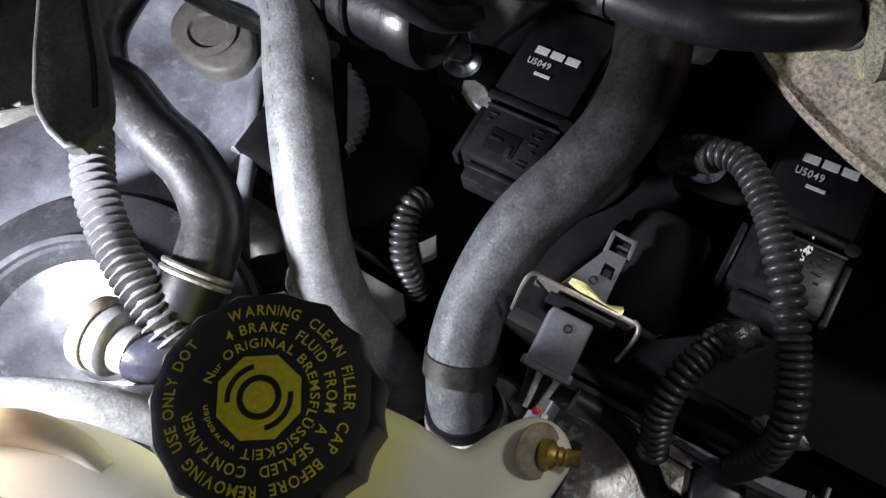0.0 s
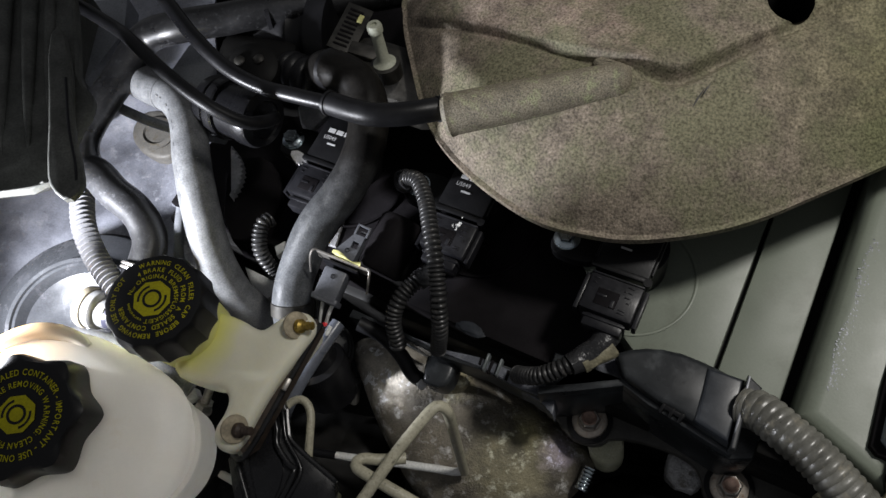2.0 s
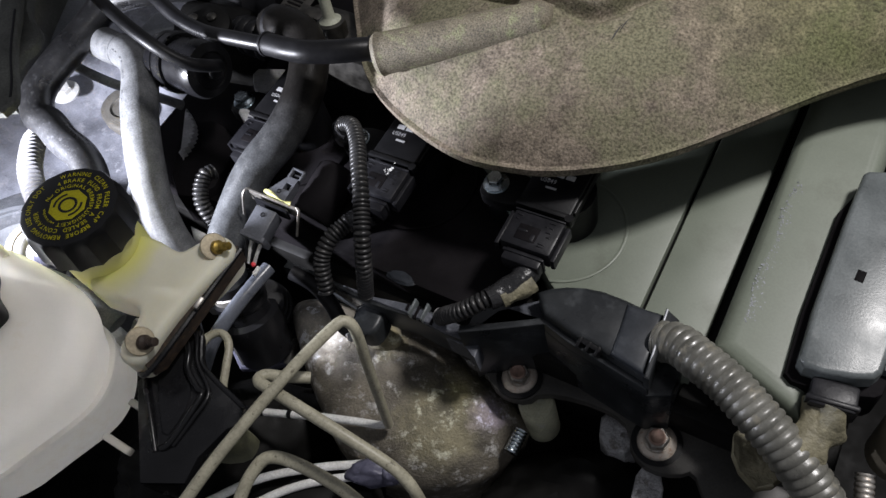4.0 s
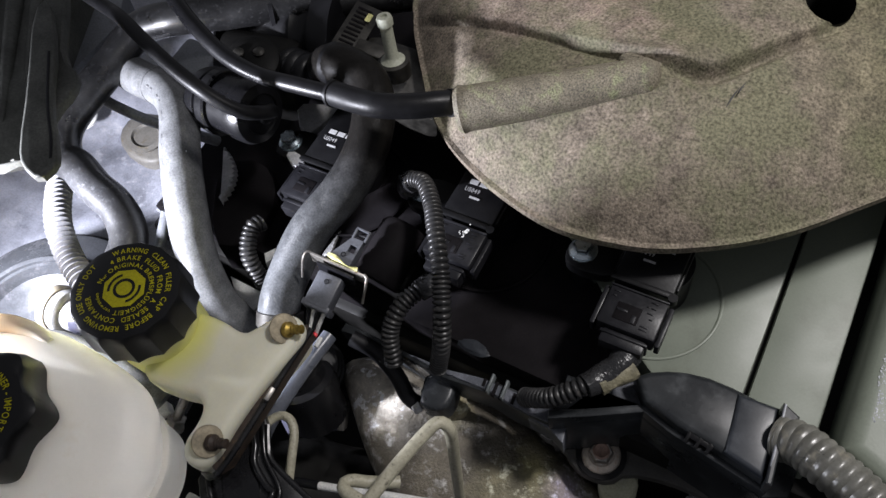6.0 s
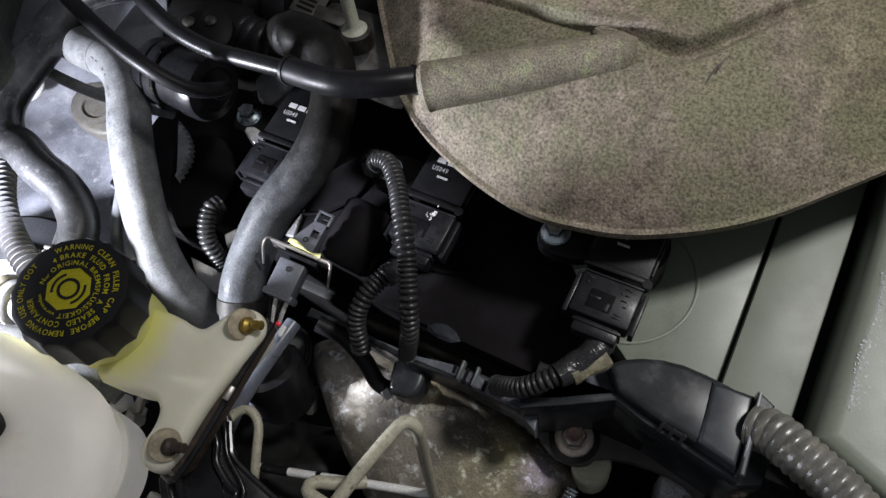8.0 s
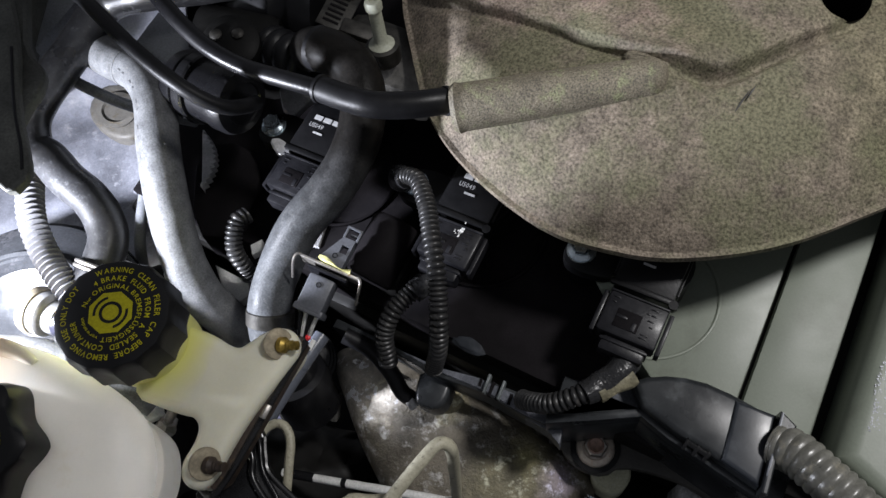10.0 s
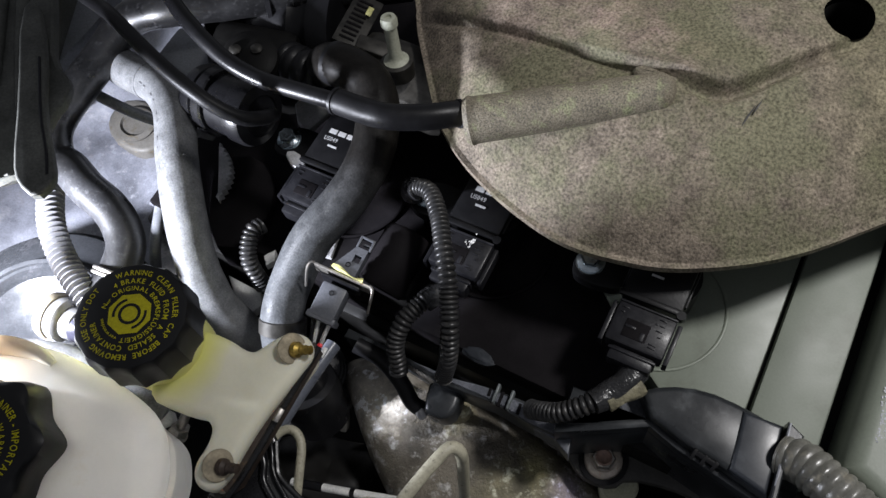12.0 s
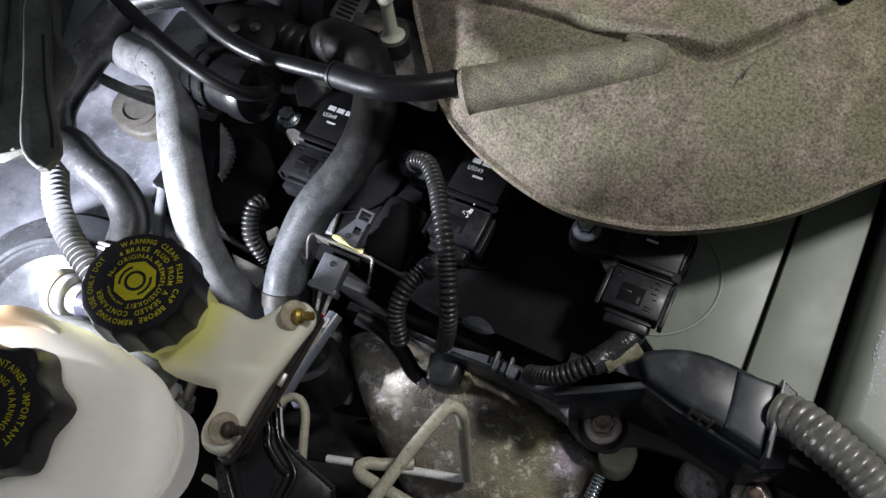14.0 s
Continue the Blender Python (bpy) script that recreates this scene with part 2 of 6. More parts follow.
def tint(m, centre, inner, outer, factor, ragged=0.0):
    """Multiplies the colour round one place, grain kept: a hue, or light and shade painted in."""
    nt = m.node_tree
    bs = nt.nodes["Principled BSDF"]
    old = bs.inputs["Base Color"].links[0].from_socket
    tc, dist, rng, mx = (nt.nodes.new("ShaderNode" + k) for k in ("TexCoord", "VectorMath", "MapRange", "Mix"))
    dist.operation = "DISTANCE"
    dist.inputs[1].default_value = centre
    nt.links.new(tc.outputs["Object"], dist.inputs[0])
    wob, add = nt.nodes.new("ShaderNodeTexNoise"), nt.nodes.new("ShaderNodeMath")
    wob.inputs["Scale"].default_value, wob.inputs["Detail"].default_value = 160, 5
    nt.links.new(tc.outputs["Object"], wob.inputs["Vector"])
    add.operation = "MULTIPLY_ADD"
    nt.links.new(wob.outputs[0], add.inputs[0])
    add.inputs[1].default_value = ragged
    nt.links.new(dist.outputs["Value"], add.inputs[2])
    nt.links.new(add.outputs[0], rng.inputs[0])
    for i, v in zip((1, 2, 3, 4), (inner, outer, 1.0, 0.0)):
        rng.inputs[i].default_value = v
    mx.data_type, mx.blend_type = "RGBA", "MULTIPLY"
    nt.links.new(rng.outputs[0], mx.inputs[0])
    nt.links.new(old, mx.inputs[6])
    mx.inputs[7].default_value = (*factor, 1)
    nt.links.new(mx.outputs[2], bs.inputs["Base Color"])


# white oxide on the casting's neck, lightened further to stand for torch light
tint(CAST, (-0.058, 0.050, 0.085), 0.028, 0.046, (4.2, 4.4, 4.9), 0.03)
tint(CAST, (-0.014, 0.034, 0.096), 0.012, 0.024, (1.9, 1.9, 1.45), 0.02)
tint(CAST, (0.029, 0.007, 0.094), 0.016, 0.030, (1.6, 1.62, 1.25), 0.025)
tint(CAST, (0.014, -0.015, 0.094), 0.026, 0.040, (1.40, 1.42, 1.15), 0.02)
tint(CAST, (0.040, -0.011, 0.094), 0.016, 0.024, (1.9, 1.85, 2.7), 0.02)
# torch light on the vacuum hose's left side, painted in as a paler colour
tint(HOSE_BLACK_LIT, (-0.030, 0.034, 0.008), 0.020, 0.042, (4.5, 4.6, 4.8), 0.01)
# shade at the hose's upper end, painted in as a dark gradient
tint(HOSE_SHADED_END, (0.052, 0.125, 0.078), 0.045, 0.110, (0.12, 0.105, 0.09))
tint(MANIFOLD, (0.09, -0.02, 0.08), 0.045, 0.105, (0.74, 0.82, 0.60), 0.03)
for c_, r_ in (((-0.105, -0.035, 0.085), 0.044), ((-0.066, -0.058, 0.085), 0.018), ((-0.046, -0.061, 0.085), 0.013), ((-0.030, -0.062, 0.085), 0.010)):
    tint(MANIFOLD, c_, r_, r_ + 0.002, (1.24, 1.19, 1.22), 0.008)
NIPPLE = mat("pale_green_plastic", (0.38, 0.39, 0.31), 0.5, var=0.15, scale=150, spots=(0.25, 0.23, 0.15), spot_scale=300, spot_at=0.66)
DULL = mat("dirty_dull_steel", (0.034, 0.032, 0.028), 0.5, metal=0.5, var=0.45, scale=150)


# ---- mesh makers ----
BASE = {}


def thing(name, label, category, frame_=ENG, at=(0, 0, 0), group="", kind=""):
    ob = new(name)
    ob.empty_display_size = 0.01
    ob.matrix_basis = frame_ @ Matrix.Translation(at)
    BASE[ob.name] = Vector(at)
    return tagged(ob, label, category, group, kind)


def mesh_of(name, bm, material, smooth=True):
    me = bpy.data.meshes.new(name)
    bmesh.ops.recalc_face_normals(bm, faces=bm.faces)
    bm.to_mesh(me)
    bm.free()
    me.materials.append(material)
    if smooth:
        me.shade_smooth()
        me.set_sharp_from_angle(angle=radians(38))
    return me


def part(name, bm, material, parent, label="", smooth=True):
    base = BASE[parent.name]
    bm.transform(Matrix.Translation(-base))
    ob = new(name, mesh_of(name, bm, material, smooth))
    ob.parent = parent
    BASE[ob.name] = base
    return tagged(ob, label)


def solo(name, bm, material, label, category, frame_=ENG, at=(0, 0, 0), group="", kind="", smooth=True):
    bm.transform(Matrix.Translation(-Vector(at)))
    ob = new(name, mesh_of(name, bm, material, smooth))
    ob.matrix_basis = frame_ @ Matrix.Translation(at)
    BASE[ob.name] = Vector(at)
    return tagged(ob, label, category, group, kind)


def spline(pts, step):
    """Points every step metres along a smooth curve through pts."""
    pts = [Vector(p) for p in pts]
    ext = [2 * pts[0] - pts[1], *pts, 2 * pts[-1] - pts[-2]]
    fine = []
    for a, b, c, d in zip(ext, ext[1:], ext[2:], ext[3:]):
        for k in range(96):
            t = k / 96
            fine.append(0.5 * (2 * b + (c - a) * t + (2 * a - 5 * b + 4 * c - d) * t * t + (3 * b - a - 3 * c + d) * t ** 3))
    fine.append(pts[-1])
    out, walked = [fine[0]], 0.0
    for a, b in zip(fine, fine[1:]):
        walked += (b - a).length
        if walked >= step:
            out.append(b)
            walked = 0.0
    if (out[-1] - fine[-1]).length > step * 0.2:
        out.append(fine[-1])
    return out


def add_sweep(bm, path, radius, n=16, hollow=0.0, wobble=0.0):
    """A tube along path; radius is a number or a function of the ring's index and of how far along it is (0 to 1)."""
    rings, side = [], None
    for i, p in enumerate(path):
        way = (path[min(i + 1, len(path) - 1)] - path[max(i - 1, 0)]).normalized()
        if side is None:
            side = way.orthogonal().normalized()
        side = (side - way * side.dot(way)).normalized()
        up = way.cross(side)
        r = radius(i, i / (len(path) - 1)) if callable(radius) else radius
        ring = []
        for k in range(n):
            a = TAU * k / n
            rr = r
            if wobble:
                rr *= 1 + wobble * noise.noise(p * 90 + Vector((math.cos(a), math.sin(a), 0)) * 0.8)
            ring.append(bm.verts.new(p + (side * math.cos(a) + up * math.sin(a)) * rr))
        rings.append(ring)
    for a, b in zip(rings, rings[1:]):
        for k in range(n):
            bm.faces.new((a[k], a[(k + 1) % n], b[(k + 1) % n], b[k]))
    for ring in (rings[0], rings[-1]):
        bm.faces.new(ring)
    return bm


def sweep(pts, radius, n=16, step=0.003, wobble=0.0):
    return add_sweep(bmesh.new(), spline(pts, step), radius, n, wobble=wobble)


def corrugated(pts, r, pitch, deep=0.16, n=14, shape=(0.0, 0.8, 1.0, 1.0, 0.8)):
    """A ribbed conduit: five rings to a rib."""
    path = spline(pts, pitch / 5)
    return add_sweep(bmesh.new(), path, lambda i, s: r * (1 - deep + deep * shape[i % 5]), n)


def lathe(profile, n=32, m=Matrix.Identity(4), lobes=0, lobe=0.0, sharp=1.0, caps=True):
    """A turned body about z from (radius, height) pairs; lobes scallop the radius where a third number says how much."""
    bm = bmesh.new()
    rings = []
    for row in profile:
        r, z, amount = (*row, 0.0)[:3]
        ring = []
        for k in range(n):
            a = TAU * k / n
            rr = r - amount * lobe * abs(math.cos(a * lobes / 2)) ** sharp if lobes else r
            ring.append(bm.verts.new((rr * math.cos(a), rr * math.sin(a), z)))
        rings.append(ring)
    for a, b in zip(rings, rings[1:]):
        for k in range(n):
            bm.faces.new((a[k], a[(k + 1) % n], b[(k + 1) % n], b[k]))
    if caps:
        bm.faces.new(rings[0])
        bm.faces.new(rings[-1])
    bm.transform(m)
    return bm


def rbox(sx, sy, sz, bevel=0.0008, m=Matrix.Identity(4), segments=2):
    bm = bmesh.new()
    bmesh.ops.create_cube(bm, size=1.0)
    bm.transform(Matrix.Diagonal((sx, sy, sz, 1)))
    if bevel:
        bmesh.ops.bevel(bm, geom=bm.edges[:], offset=bevel, segments=segments, affect="EDGES", profile=0.5)
    bm.transform(m)
    return bm


def join(*bms):
    out = bmesh.new()
    for b in bms:
        me = bpy.data.meshes.new("tmp")
        b.to_mesh(me)
        b.free()
        out.from_mesh(me)
        bpy.data.meshes.remove(me)
    return out


def rounded(poly, times=2):
    """Cuts a polygon's corners, as often as told."""
    pts = [Vector(p) for p in poly]
    for _ in range(times):
        pts = [q for a, b in zip(pts, pts[1:] + pts[:1]) for q in (a * 0.75 + b * 0.25, a * 0.25 + b * 0.75)]
    return pts


def prism(poly, z0, z1, bevel=0.0, segments=3, m=Matrix.Identity(4), lift=None, floor=True):
    """An upright block over a plan polygon, its upper edge rounded by bevel; lift(x, y) raises it."""
    bm = bmesh.new()
    low = [bm.verts.new((p[0], p[1], z0)) for p in poly]
    high = [bm.verts.new((p[0], p[1], z1)) for p in poly]
    if floor:
        bm.faces.new(low)
    top = bm.faces.new(high)
    n = len(poly)
    for i in range(n):
        bm.faces.new((low[i], low[(i + 1) % n], high[(i + 1) % n], high[i]))
    bmesh.ops.recalc_face_normals(bm, faces=bm.faces)
    if bevel:
        bmesh.ops.bevel(bm, geom=list(top.edges), offset=bevel, segments=segments, affect="EDGES", profile=0.5)
    if lift:
        for v in bm.verts:
            v.co.z += lift(v.co.x, v.co.y)
    bm.transform(m)
    return bm


def dome(outline, centre, z_edge, z_top, z_foot, rough_=0.0, freq=60.0, power=2.0, count=18, step=0.004):
    """A rounded casting over a plan outline: an upright side from z_foot to z_edge and a crown up to z_top."""
    closed = [Vector((*p, 0)) for p in outline]
    loop = spline([closed[-1], *closed, closed[0], closed[1]], step)
    lo = min(range(len(loop) // 3), key=lambda i: (loop[i] - closed[0]).length)
    hi = min(range(2 * len(loop) // 3, len(loop)), key=lambda i: (loop[i] - closed[0]).length)
    loop, mid, bm = loop[lo:hi], Vector((*centre, 0)), bmesh.new()
    n, rings = len(loop), []
    rings.append([bm.verts.new((p.x, p.y, z_foot)) for p in loop])
    for k in range(count):
        f = (k / count) ** 1.5
        ring = []
        for p in loop:
            q = p.lerp(mid, f)
            z = z_edge + (z_top - z_edge) * (1 - (1 - f) ** power) ** (1 / power)
            z += rough_ * (noise.noise(q * freq) + 0.4 * noise.noise(q * freq * 4))
            ring.append(bm.verts.new((q.x, q.y, z)))
        rings.append(ring)
    for a, b in zip(rings, rings[1:]):
        for k in range(n):
            bm.faces.new((a[k], a[(k + 1) % n], b[(k + 1) % n], b[k]))
    tip = bm.verts.new((mid.x, mid.y, z_top))
    for k in range(n):
        bm.faces.new((rings[-1][k], rings[-1][(k + 1) % n], tip))
    return bm


def lump(centre, size, seed, rough_=0.12, n=3):
    bm = bmesh.new()
    bmesh.ops.create_icosphere(bm, subdivisions=n + 1, radius=1.0)
    for v in bm.verts:
        k = 1 + rough_ * noise.noise(v.co * 1.6 + Vector((seed, 0, 0))) + rough_ * 0.35 * noise.noise(v.co * 5 + Vector((0, seed, 0)))
        v.co = Vector(centre) + Vector((v.co.x * size[0], v.co.y * size[1], v.co.z * size[2])) * k
    return bm


def aim(a, b):
    """A pose at a whose z points to b."""
    a, b = Vector(a), Vector(b)
    return Matrix.Translation(a) @ (b - a).to_track_quat("Z", "Y").to_matrix().to_4x4()


def hexbolt(m, r=0.006, h=0.005, washer=0.009, stub=0.0):
    """Hexagon head on a washer flange, and a stub of thread in its middle."""
    flange = lathe([(washer * 0.6, -0.001), (washer, -0.0005), (washer, 0.0008), (washer * 0.75, 0.0016), (r * 0.9, 0.002)], 28, m)
    head = bmesh.new()
    rings = []
    for rr, z in ((r, 0.0015), (r, h - 0.0008), (r * 0.88, h)):
        rings.append([head.verts.new((rr * math.cos(TAU * k / 6), rr * math.sin(TAU * k / 6), z)) for k in range(6)])
    for a, b in zip(rings, rings[1:]):
        for k in range(6):
            head.faces.new((a[k], a[(k + 1) % 6], b[(k + 1) % 6], b[k]))
    head.faces.new(rings[-1])
    head.transform(m)
    bms = [flange, head]
    if stub:
        bms.append(lathe([(r * 0.52, h - 0.001), (r * 0.52, h + stub - 0.0004), (r * 0.4, h + stub)], 16, m))
    return join(*bms)


FONT_CACHE = {}


def glyph(ch):
    """One letter's flat mesh in the built-in font, one unit high, and its width."""
    if ch not in FONT_CACHE:
        cu = bpy.data.curves.new("glyph", "FONT")
        cu.body, cu.size, cu.align_x, cu.resolution_u, cu.offset = ch, 1.0, "CENTER", 3, 0.012
        ob = bpy.data.objects.new("glyph", cu)
        scene.collection.objects.link(ob)
        bpy.context.view_layer.update()
        me = bpy.data.meshes.new_from_object(ob)
        xs = [v.co.x for v in me.vertices] or [0.0]
        FONT_CACHE[ch] = (me, max(xs) - min(xs))
        bpy.data.objects.remove(ob)
    return FONT_CACHE[ch]


def lettering(text, size, m, squeeze=0.8):
    """A straight line of letters from m's origin along its x."""
    bm, x = bmesh.new(), 0.0
    for ch in text:
        if ch == " ":
            x += size * 0.3
            continue
        me, w = glyph(ch)
        x += (w * squeeze / 2 + 0.05) * size
        first = len(bm.verts)
        bm.from_mesh(me)
        bm.verts.ensure_lookup_table()
        for v in bm.verts[first:]:
            v.co = Vector((x + v.co.x * size * squeeze, v.co.y * size, 0))
        x += (w * squeeze / 2 + 0.05) * size
    bm.transform(m)
    return bm


def ring_text(words, r, start, sweep_deg, size, m, bold=1.0):
    """Letters set clockwise round a circle, feet inwards, over sweep_deg degrees; words: (text, height) pairs; '_' is a blank bar."""
    bm, widths = bmesh.new(), []
    for text, h in words:
        for ch in text:
            widths.append((ch, h, 0.30 * h if ch == " " else 0.62 * h if ch == "_" else (glyph(ch)[1] * 0.85 + 0.10) * h))
    total, a = sum(w for _, _, w in widths), 0.0
    for ch, h, w in widths:
        mid = radians(start - sweep_deg * (a + w / 2) / total)
        a += w
        if ch == " ":
            continue
        turn = Matrix.Rotation(mid - math.pi / 2, 4, "Z") @ Matrix.Translation((0, r, 0))
        wide = radians(sweep_deg) * r * w / total
        first = len(bm.verts)
        if ch == "_":
            for sx, sy in ((-1, 0), (1, 0), (1, 1), (-1, 1)):
                bm.verts.new((sx * wide / 2, sy * size * h * 0.7, 0))
            bm.verts.ensure_lookup_table()
            bm.faces.new(bm.verts[first:first + 4])
        else:
            me, gw = glyph(ch)
            bm.from_mesh(me)
            bm.verts.ensure_lookup_table()
            k = wide * 0.84 / max(gw, 0.3)
            for v in bm.verts[first:]:
                v.co = Vector((v.co.x * k * bold, v.co.y * size * h, 0))
        bm.verts.ensure_lookup_table()
        for v in bm.verts[first:]:
            v.co = turn @ v.co
    bm.transform(m)
    return bm


def arc_band(r0, r1, a0, a1, m, n=20):
    bm = bmesh.new()
    ins = [bm.verts.new((r0 * math.cos(radians(a0 + (a1 - a0) * k / n)), r0 * math.sin(radians(a0 + (a1 - a0) * k / n)), 0)) for k in range(n + 1)]
    out = [bm.verts.new((r1 * math.cos(radians(a0 + (a1 - a0) * k / n)), r1 * math.sin(radians(a0 + (a1 - a0) * k / n)), 0)) for k in range(n + 1)]
    for k in range(n):
        bm.faces.new((ins[k], ins[k + 1], out[k + 1], out[k]))
    bm.transform(m)
    return bm


# ---- the walls of the bay ----
def slab(name, size, m, material, label, category, kind="structure"):
    return solo(name, rbox(*size, 0.0, m), material, label, category, Matrix.Identity(4), kind=kind, smooth=False)


slab("undertray", (1.10, 0.90, 0.012), pose(0.1, 0.0, 0.0), DARK, "oily black tray under the engine", "undertray")
slab("garage_floor", (8.0, 8.0, 0.1), pose(0.1, 0.0, -0.35), CONCRETE, "plain grey concrete garage floor", "floor")
for n_, (x_, y_, w_, rz_) in enumerate(((0.1, 0.45, 1.1, 0), (0.1, -0.45, 1.1, 0), (0.65, 0, 0.9, 90), (-0.45, 0, 0.9, 90))):
    slab("bay_panel_" + ("rear", "front", "far", "near")[n_], (w_, 0.02, 0.36), pose(x_, y_, 0.18, 0, 0, rz_), DARK, "dirty dark panel of the engine bay", "panel")


# ---- engine: valve cover ----
cover = thing("valve_cover", "grey-green painted valve cover with black plastic middle, on the engine", "valve cover", ENG, (0.05, 0.02, -0.10))


def panel_edge(u0, u1, v0, v1, r):
    out = []
    for cx, cy, a0 in ((u1 - r, v1 - r, 0), (u0 + r, v1 - r, 90), (u0 + r, v0 + r, 180), (u1 - r, v0 + r, 270)):
        for k in range(5):
            a = radians(a0 + 22.5 * k)
            out.append((cx + r * math.cos(a), cy + r * math.sin(a)))
    return out


part("head_block", rbox(0.46, 0.23, 0.09, 0.004, pose(0.02, 0.045, -0.10)), DARK, cover, "black cylinder head below the cover")
edge = [(0.066, -0.006), (0.082, -0.020), (0.100, -0.036), (0.114, -0.046), (0.1485, -0.060), (0.1485, 0.150), (0.03, 0.150), (0.03, 0.02), (0.058, 0.004)]
part("cover_panel", prism(edge, -0.054, -0.036, 0.0015, 2), VALVE_PAINT, cover, "grey-green painted panel")
part("cover_panel", prism([(0.1505, -0.062), (0.1815, -0.058), (0.1815, 0.150), (0.1505, 0.150)], -0.054, -0.0355, 0.0015, 2), VALVE_PAINT, cover, "grey-green painted panel")
part("groove_strip", rbox(0.012, 0.21, 0.01, 0.0, pose(0.1495, 0.045, -0.046)), DARK, cover)
part("side_channel", rbox(0.014, 0.22, 0.02, 0.001, pose(0.186, 0.045, -0.055)), DARK, cover, "dark channel beside the panel")
raised = [(0.1870, -0.050), (0.2290, -0.068), (0.2290, 0.150), (0.1870, 0.150)]
part("raised_panel", prism(raised, -0.054, -0.012, 0.0085, 6), VALVE_PAINT, cover, "grey-green panel with rounded edge and flaked speckles")
part("middle_panel", prism([(-0.20, -0.062), (0.09, -0.066), (0.09, -0.04), (0.075, 0.0), (0.06, 0.15), (-0.20, 0.15)], -0.054, -0.0375, 0.002, 2), COVER_BLACK, cover, "black plastic panel round the coils")
for c_ in (-0.089, 0.0, 0.0905):
    well = lathe([(0.0322, -0.038), (0.0322, -0.0355), (0.0326, -0.0352), (0.0334, -0.0352), (0.0338, -0.0355), (0.0338, -0.038)], 60, pose(c_ + 0.004, -0.004, 0), caps=False)
    if c_ > 0.05:  # on the painted side alone
        bmesh.ops.delete(well, geom=[f for f in well.faces if f.calc_center_median().x < 0.103], context="FACES")
    part("coil_well", well, VALVE_PAINT if c_ > 0.05 else COVER_BLACK, cover, "thin embossed ring about the coil")
part("dusty_ledge", lump((0.0252, -0.0636, -0.0385), (0.0095, 0.0042, 0.0014), 14, 0.2), LOOM_BLOCK, cover, "dusty moulded ledge")
random.seed(5)
flakes = bmesh.new()
for k_ in range(260):
    y_ = random.uniform(-0.034, 0.046)
    x_ = 0.1942 + abs(random.gauss(0, 0.0022)) + 0.0012 * math.sin(y_ * 160)
    z_ = -0.01185
    if abs(y_ - 0.006) > 0.006 or random.random() < 0.4:
        s_, a_ = random.uniform(0.00015, 0.00045), random.uniform(0, TAU)
        flakes.faces.new([flakes.verts.new((x_ + s_ * math.cos(a_ + k * TAU / 5), y_ + s_ * math.sin(a_ + k * TAU / 5), z_)) for k in range(5)])
part("flaked_paint", flakes, GREY_SHEET, cover, "pale specks of flaked paint")

# ---- engine: intake plenum ----
RIM = [(-0.084, 0.105), (-0.077, 0.078), (-0.058, 0.051), (-0.030, 0.018), (0.003, -0.003), (0.045, -0.016), (0.078, -0.0145), (0.105, -0.006), (0.139, 0.0155),
       (0.168, 0.045), (0.197, 0.076), (0.224, 0.099), (0.27, 0.125), (0.30, 0.18), (0.27, 0.26), (0.15, 0.30), (0.02, 0.27), (-0.06, 0.19)]
CREASE = [(-0.095, 0.0780), (-0.0645, 0.0735), (-0.0497, 0.0700), (-0.0222, 0.0665), (0.0041, 0.0635), (0.0292, 0.0600), (0.0480, 0.0580), (0.0600, 0.0565), (0.0700, 0.0565), (0.0779, 0.0572), (0.0896, 0.0612), (0.0984, 0.0690), (0.1056, 0.0780), (0.1172, 0.0915), (0.128, 0.1040), (0.139, 0.1165),
          (0.155, 0.145)]
CREASE = [(p.x, p.y) for p in spline([(*q, 0) for q in CREASE], 0.006)]


def crease_side(x, y):
    """Signed distance to the crease: positive on its raised side."""
    best, sign = 9.0, 1.0
    for (ax, ay), (bx, by) in zip(CREASE, CREASE[1:]):
        dx, dy = bx - ax, by - ay
        t = min(1, max(0, ((x - ax) * dx + (y - ay) * dy) / (dx * dx + dy * dy)))
        d = math.hypot(x - ax - t * dx, y - ay - t * dy)
        if d < best:
            best, sign = d, 1.0 if dx * (y - ay) - dy * (x - ax) > 0 else -1.0
    return best * sign


def step01(x, a, b):
    t = min(1, max(0, (x - a) / (b - a)))
    return t * t * (3 - 2 * t)


HOLE = Vector((0.1240, 0.1155))
HOLE_R = 0.0105


PORT = Vector((-0.0085, 0.0105, 0.0470)), Vector((0.0710, 0.0540, 0.0535))


def port_off(x, y):
    """How far a place lies from the vacuum port's axis, and how far along it."""
    a, b = PORT[0].xy, PORT[1].xy
    t = (Vector((x, y)) - a).dot(b - a) / (b - a).length_squared
    return (Vector((x, y)) - a.lerp(b, min(1, max(0, t)))).length, t


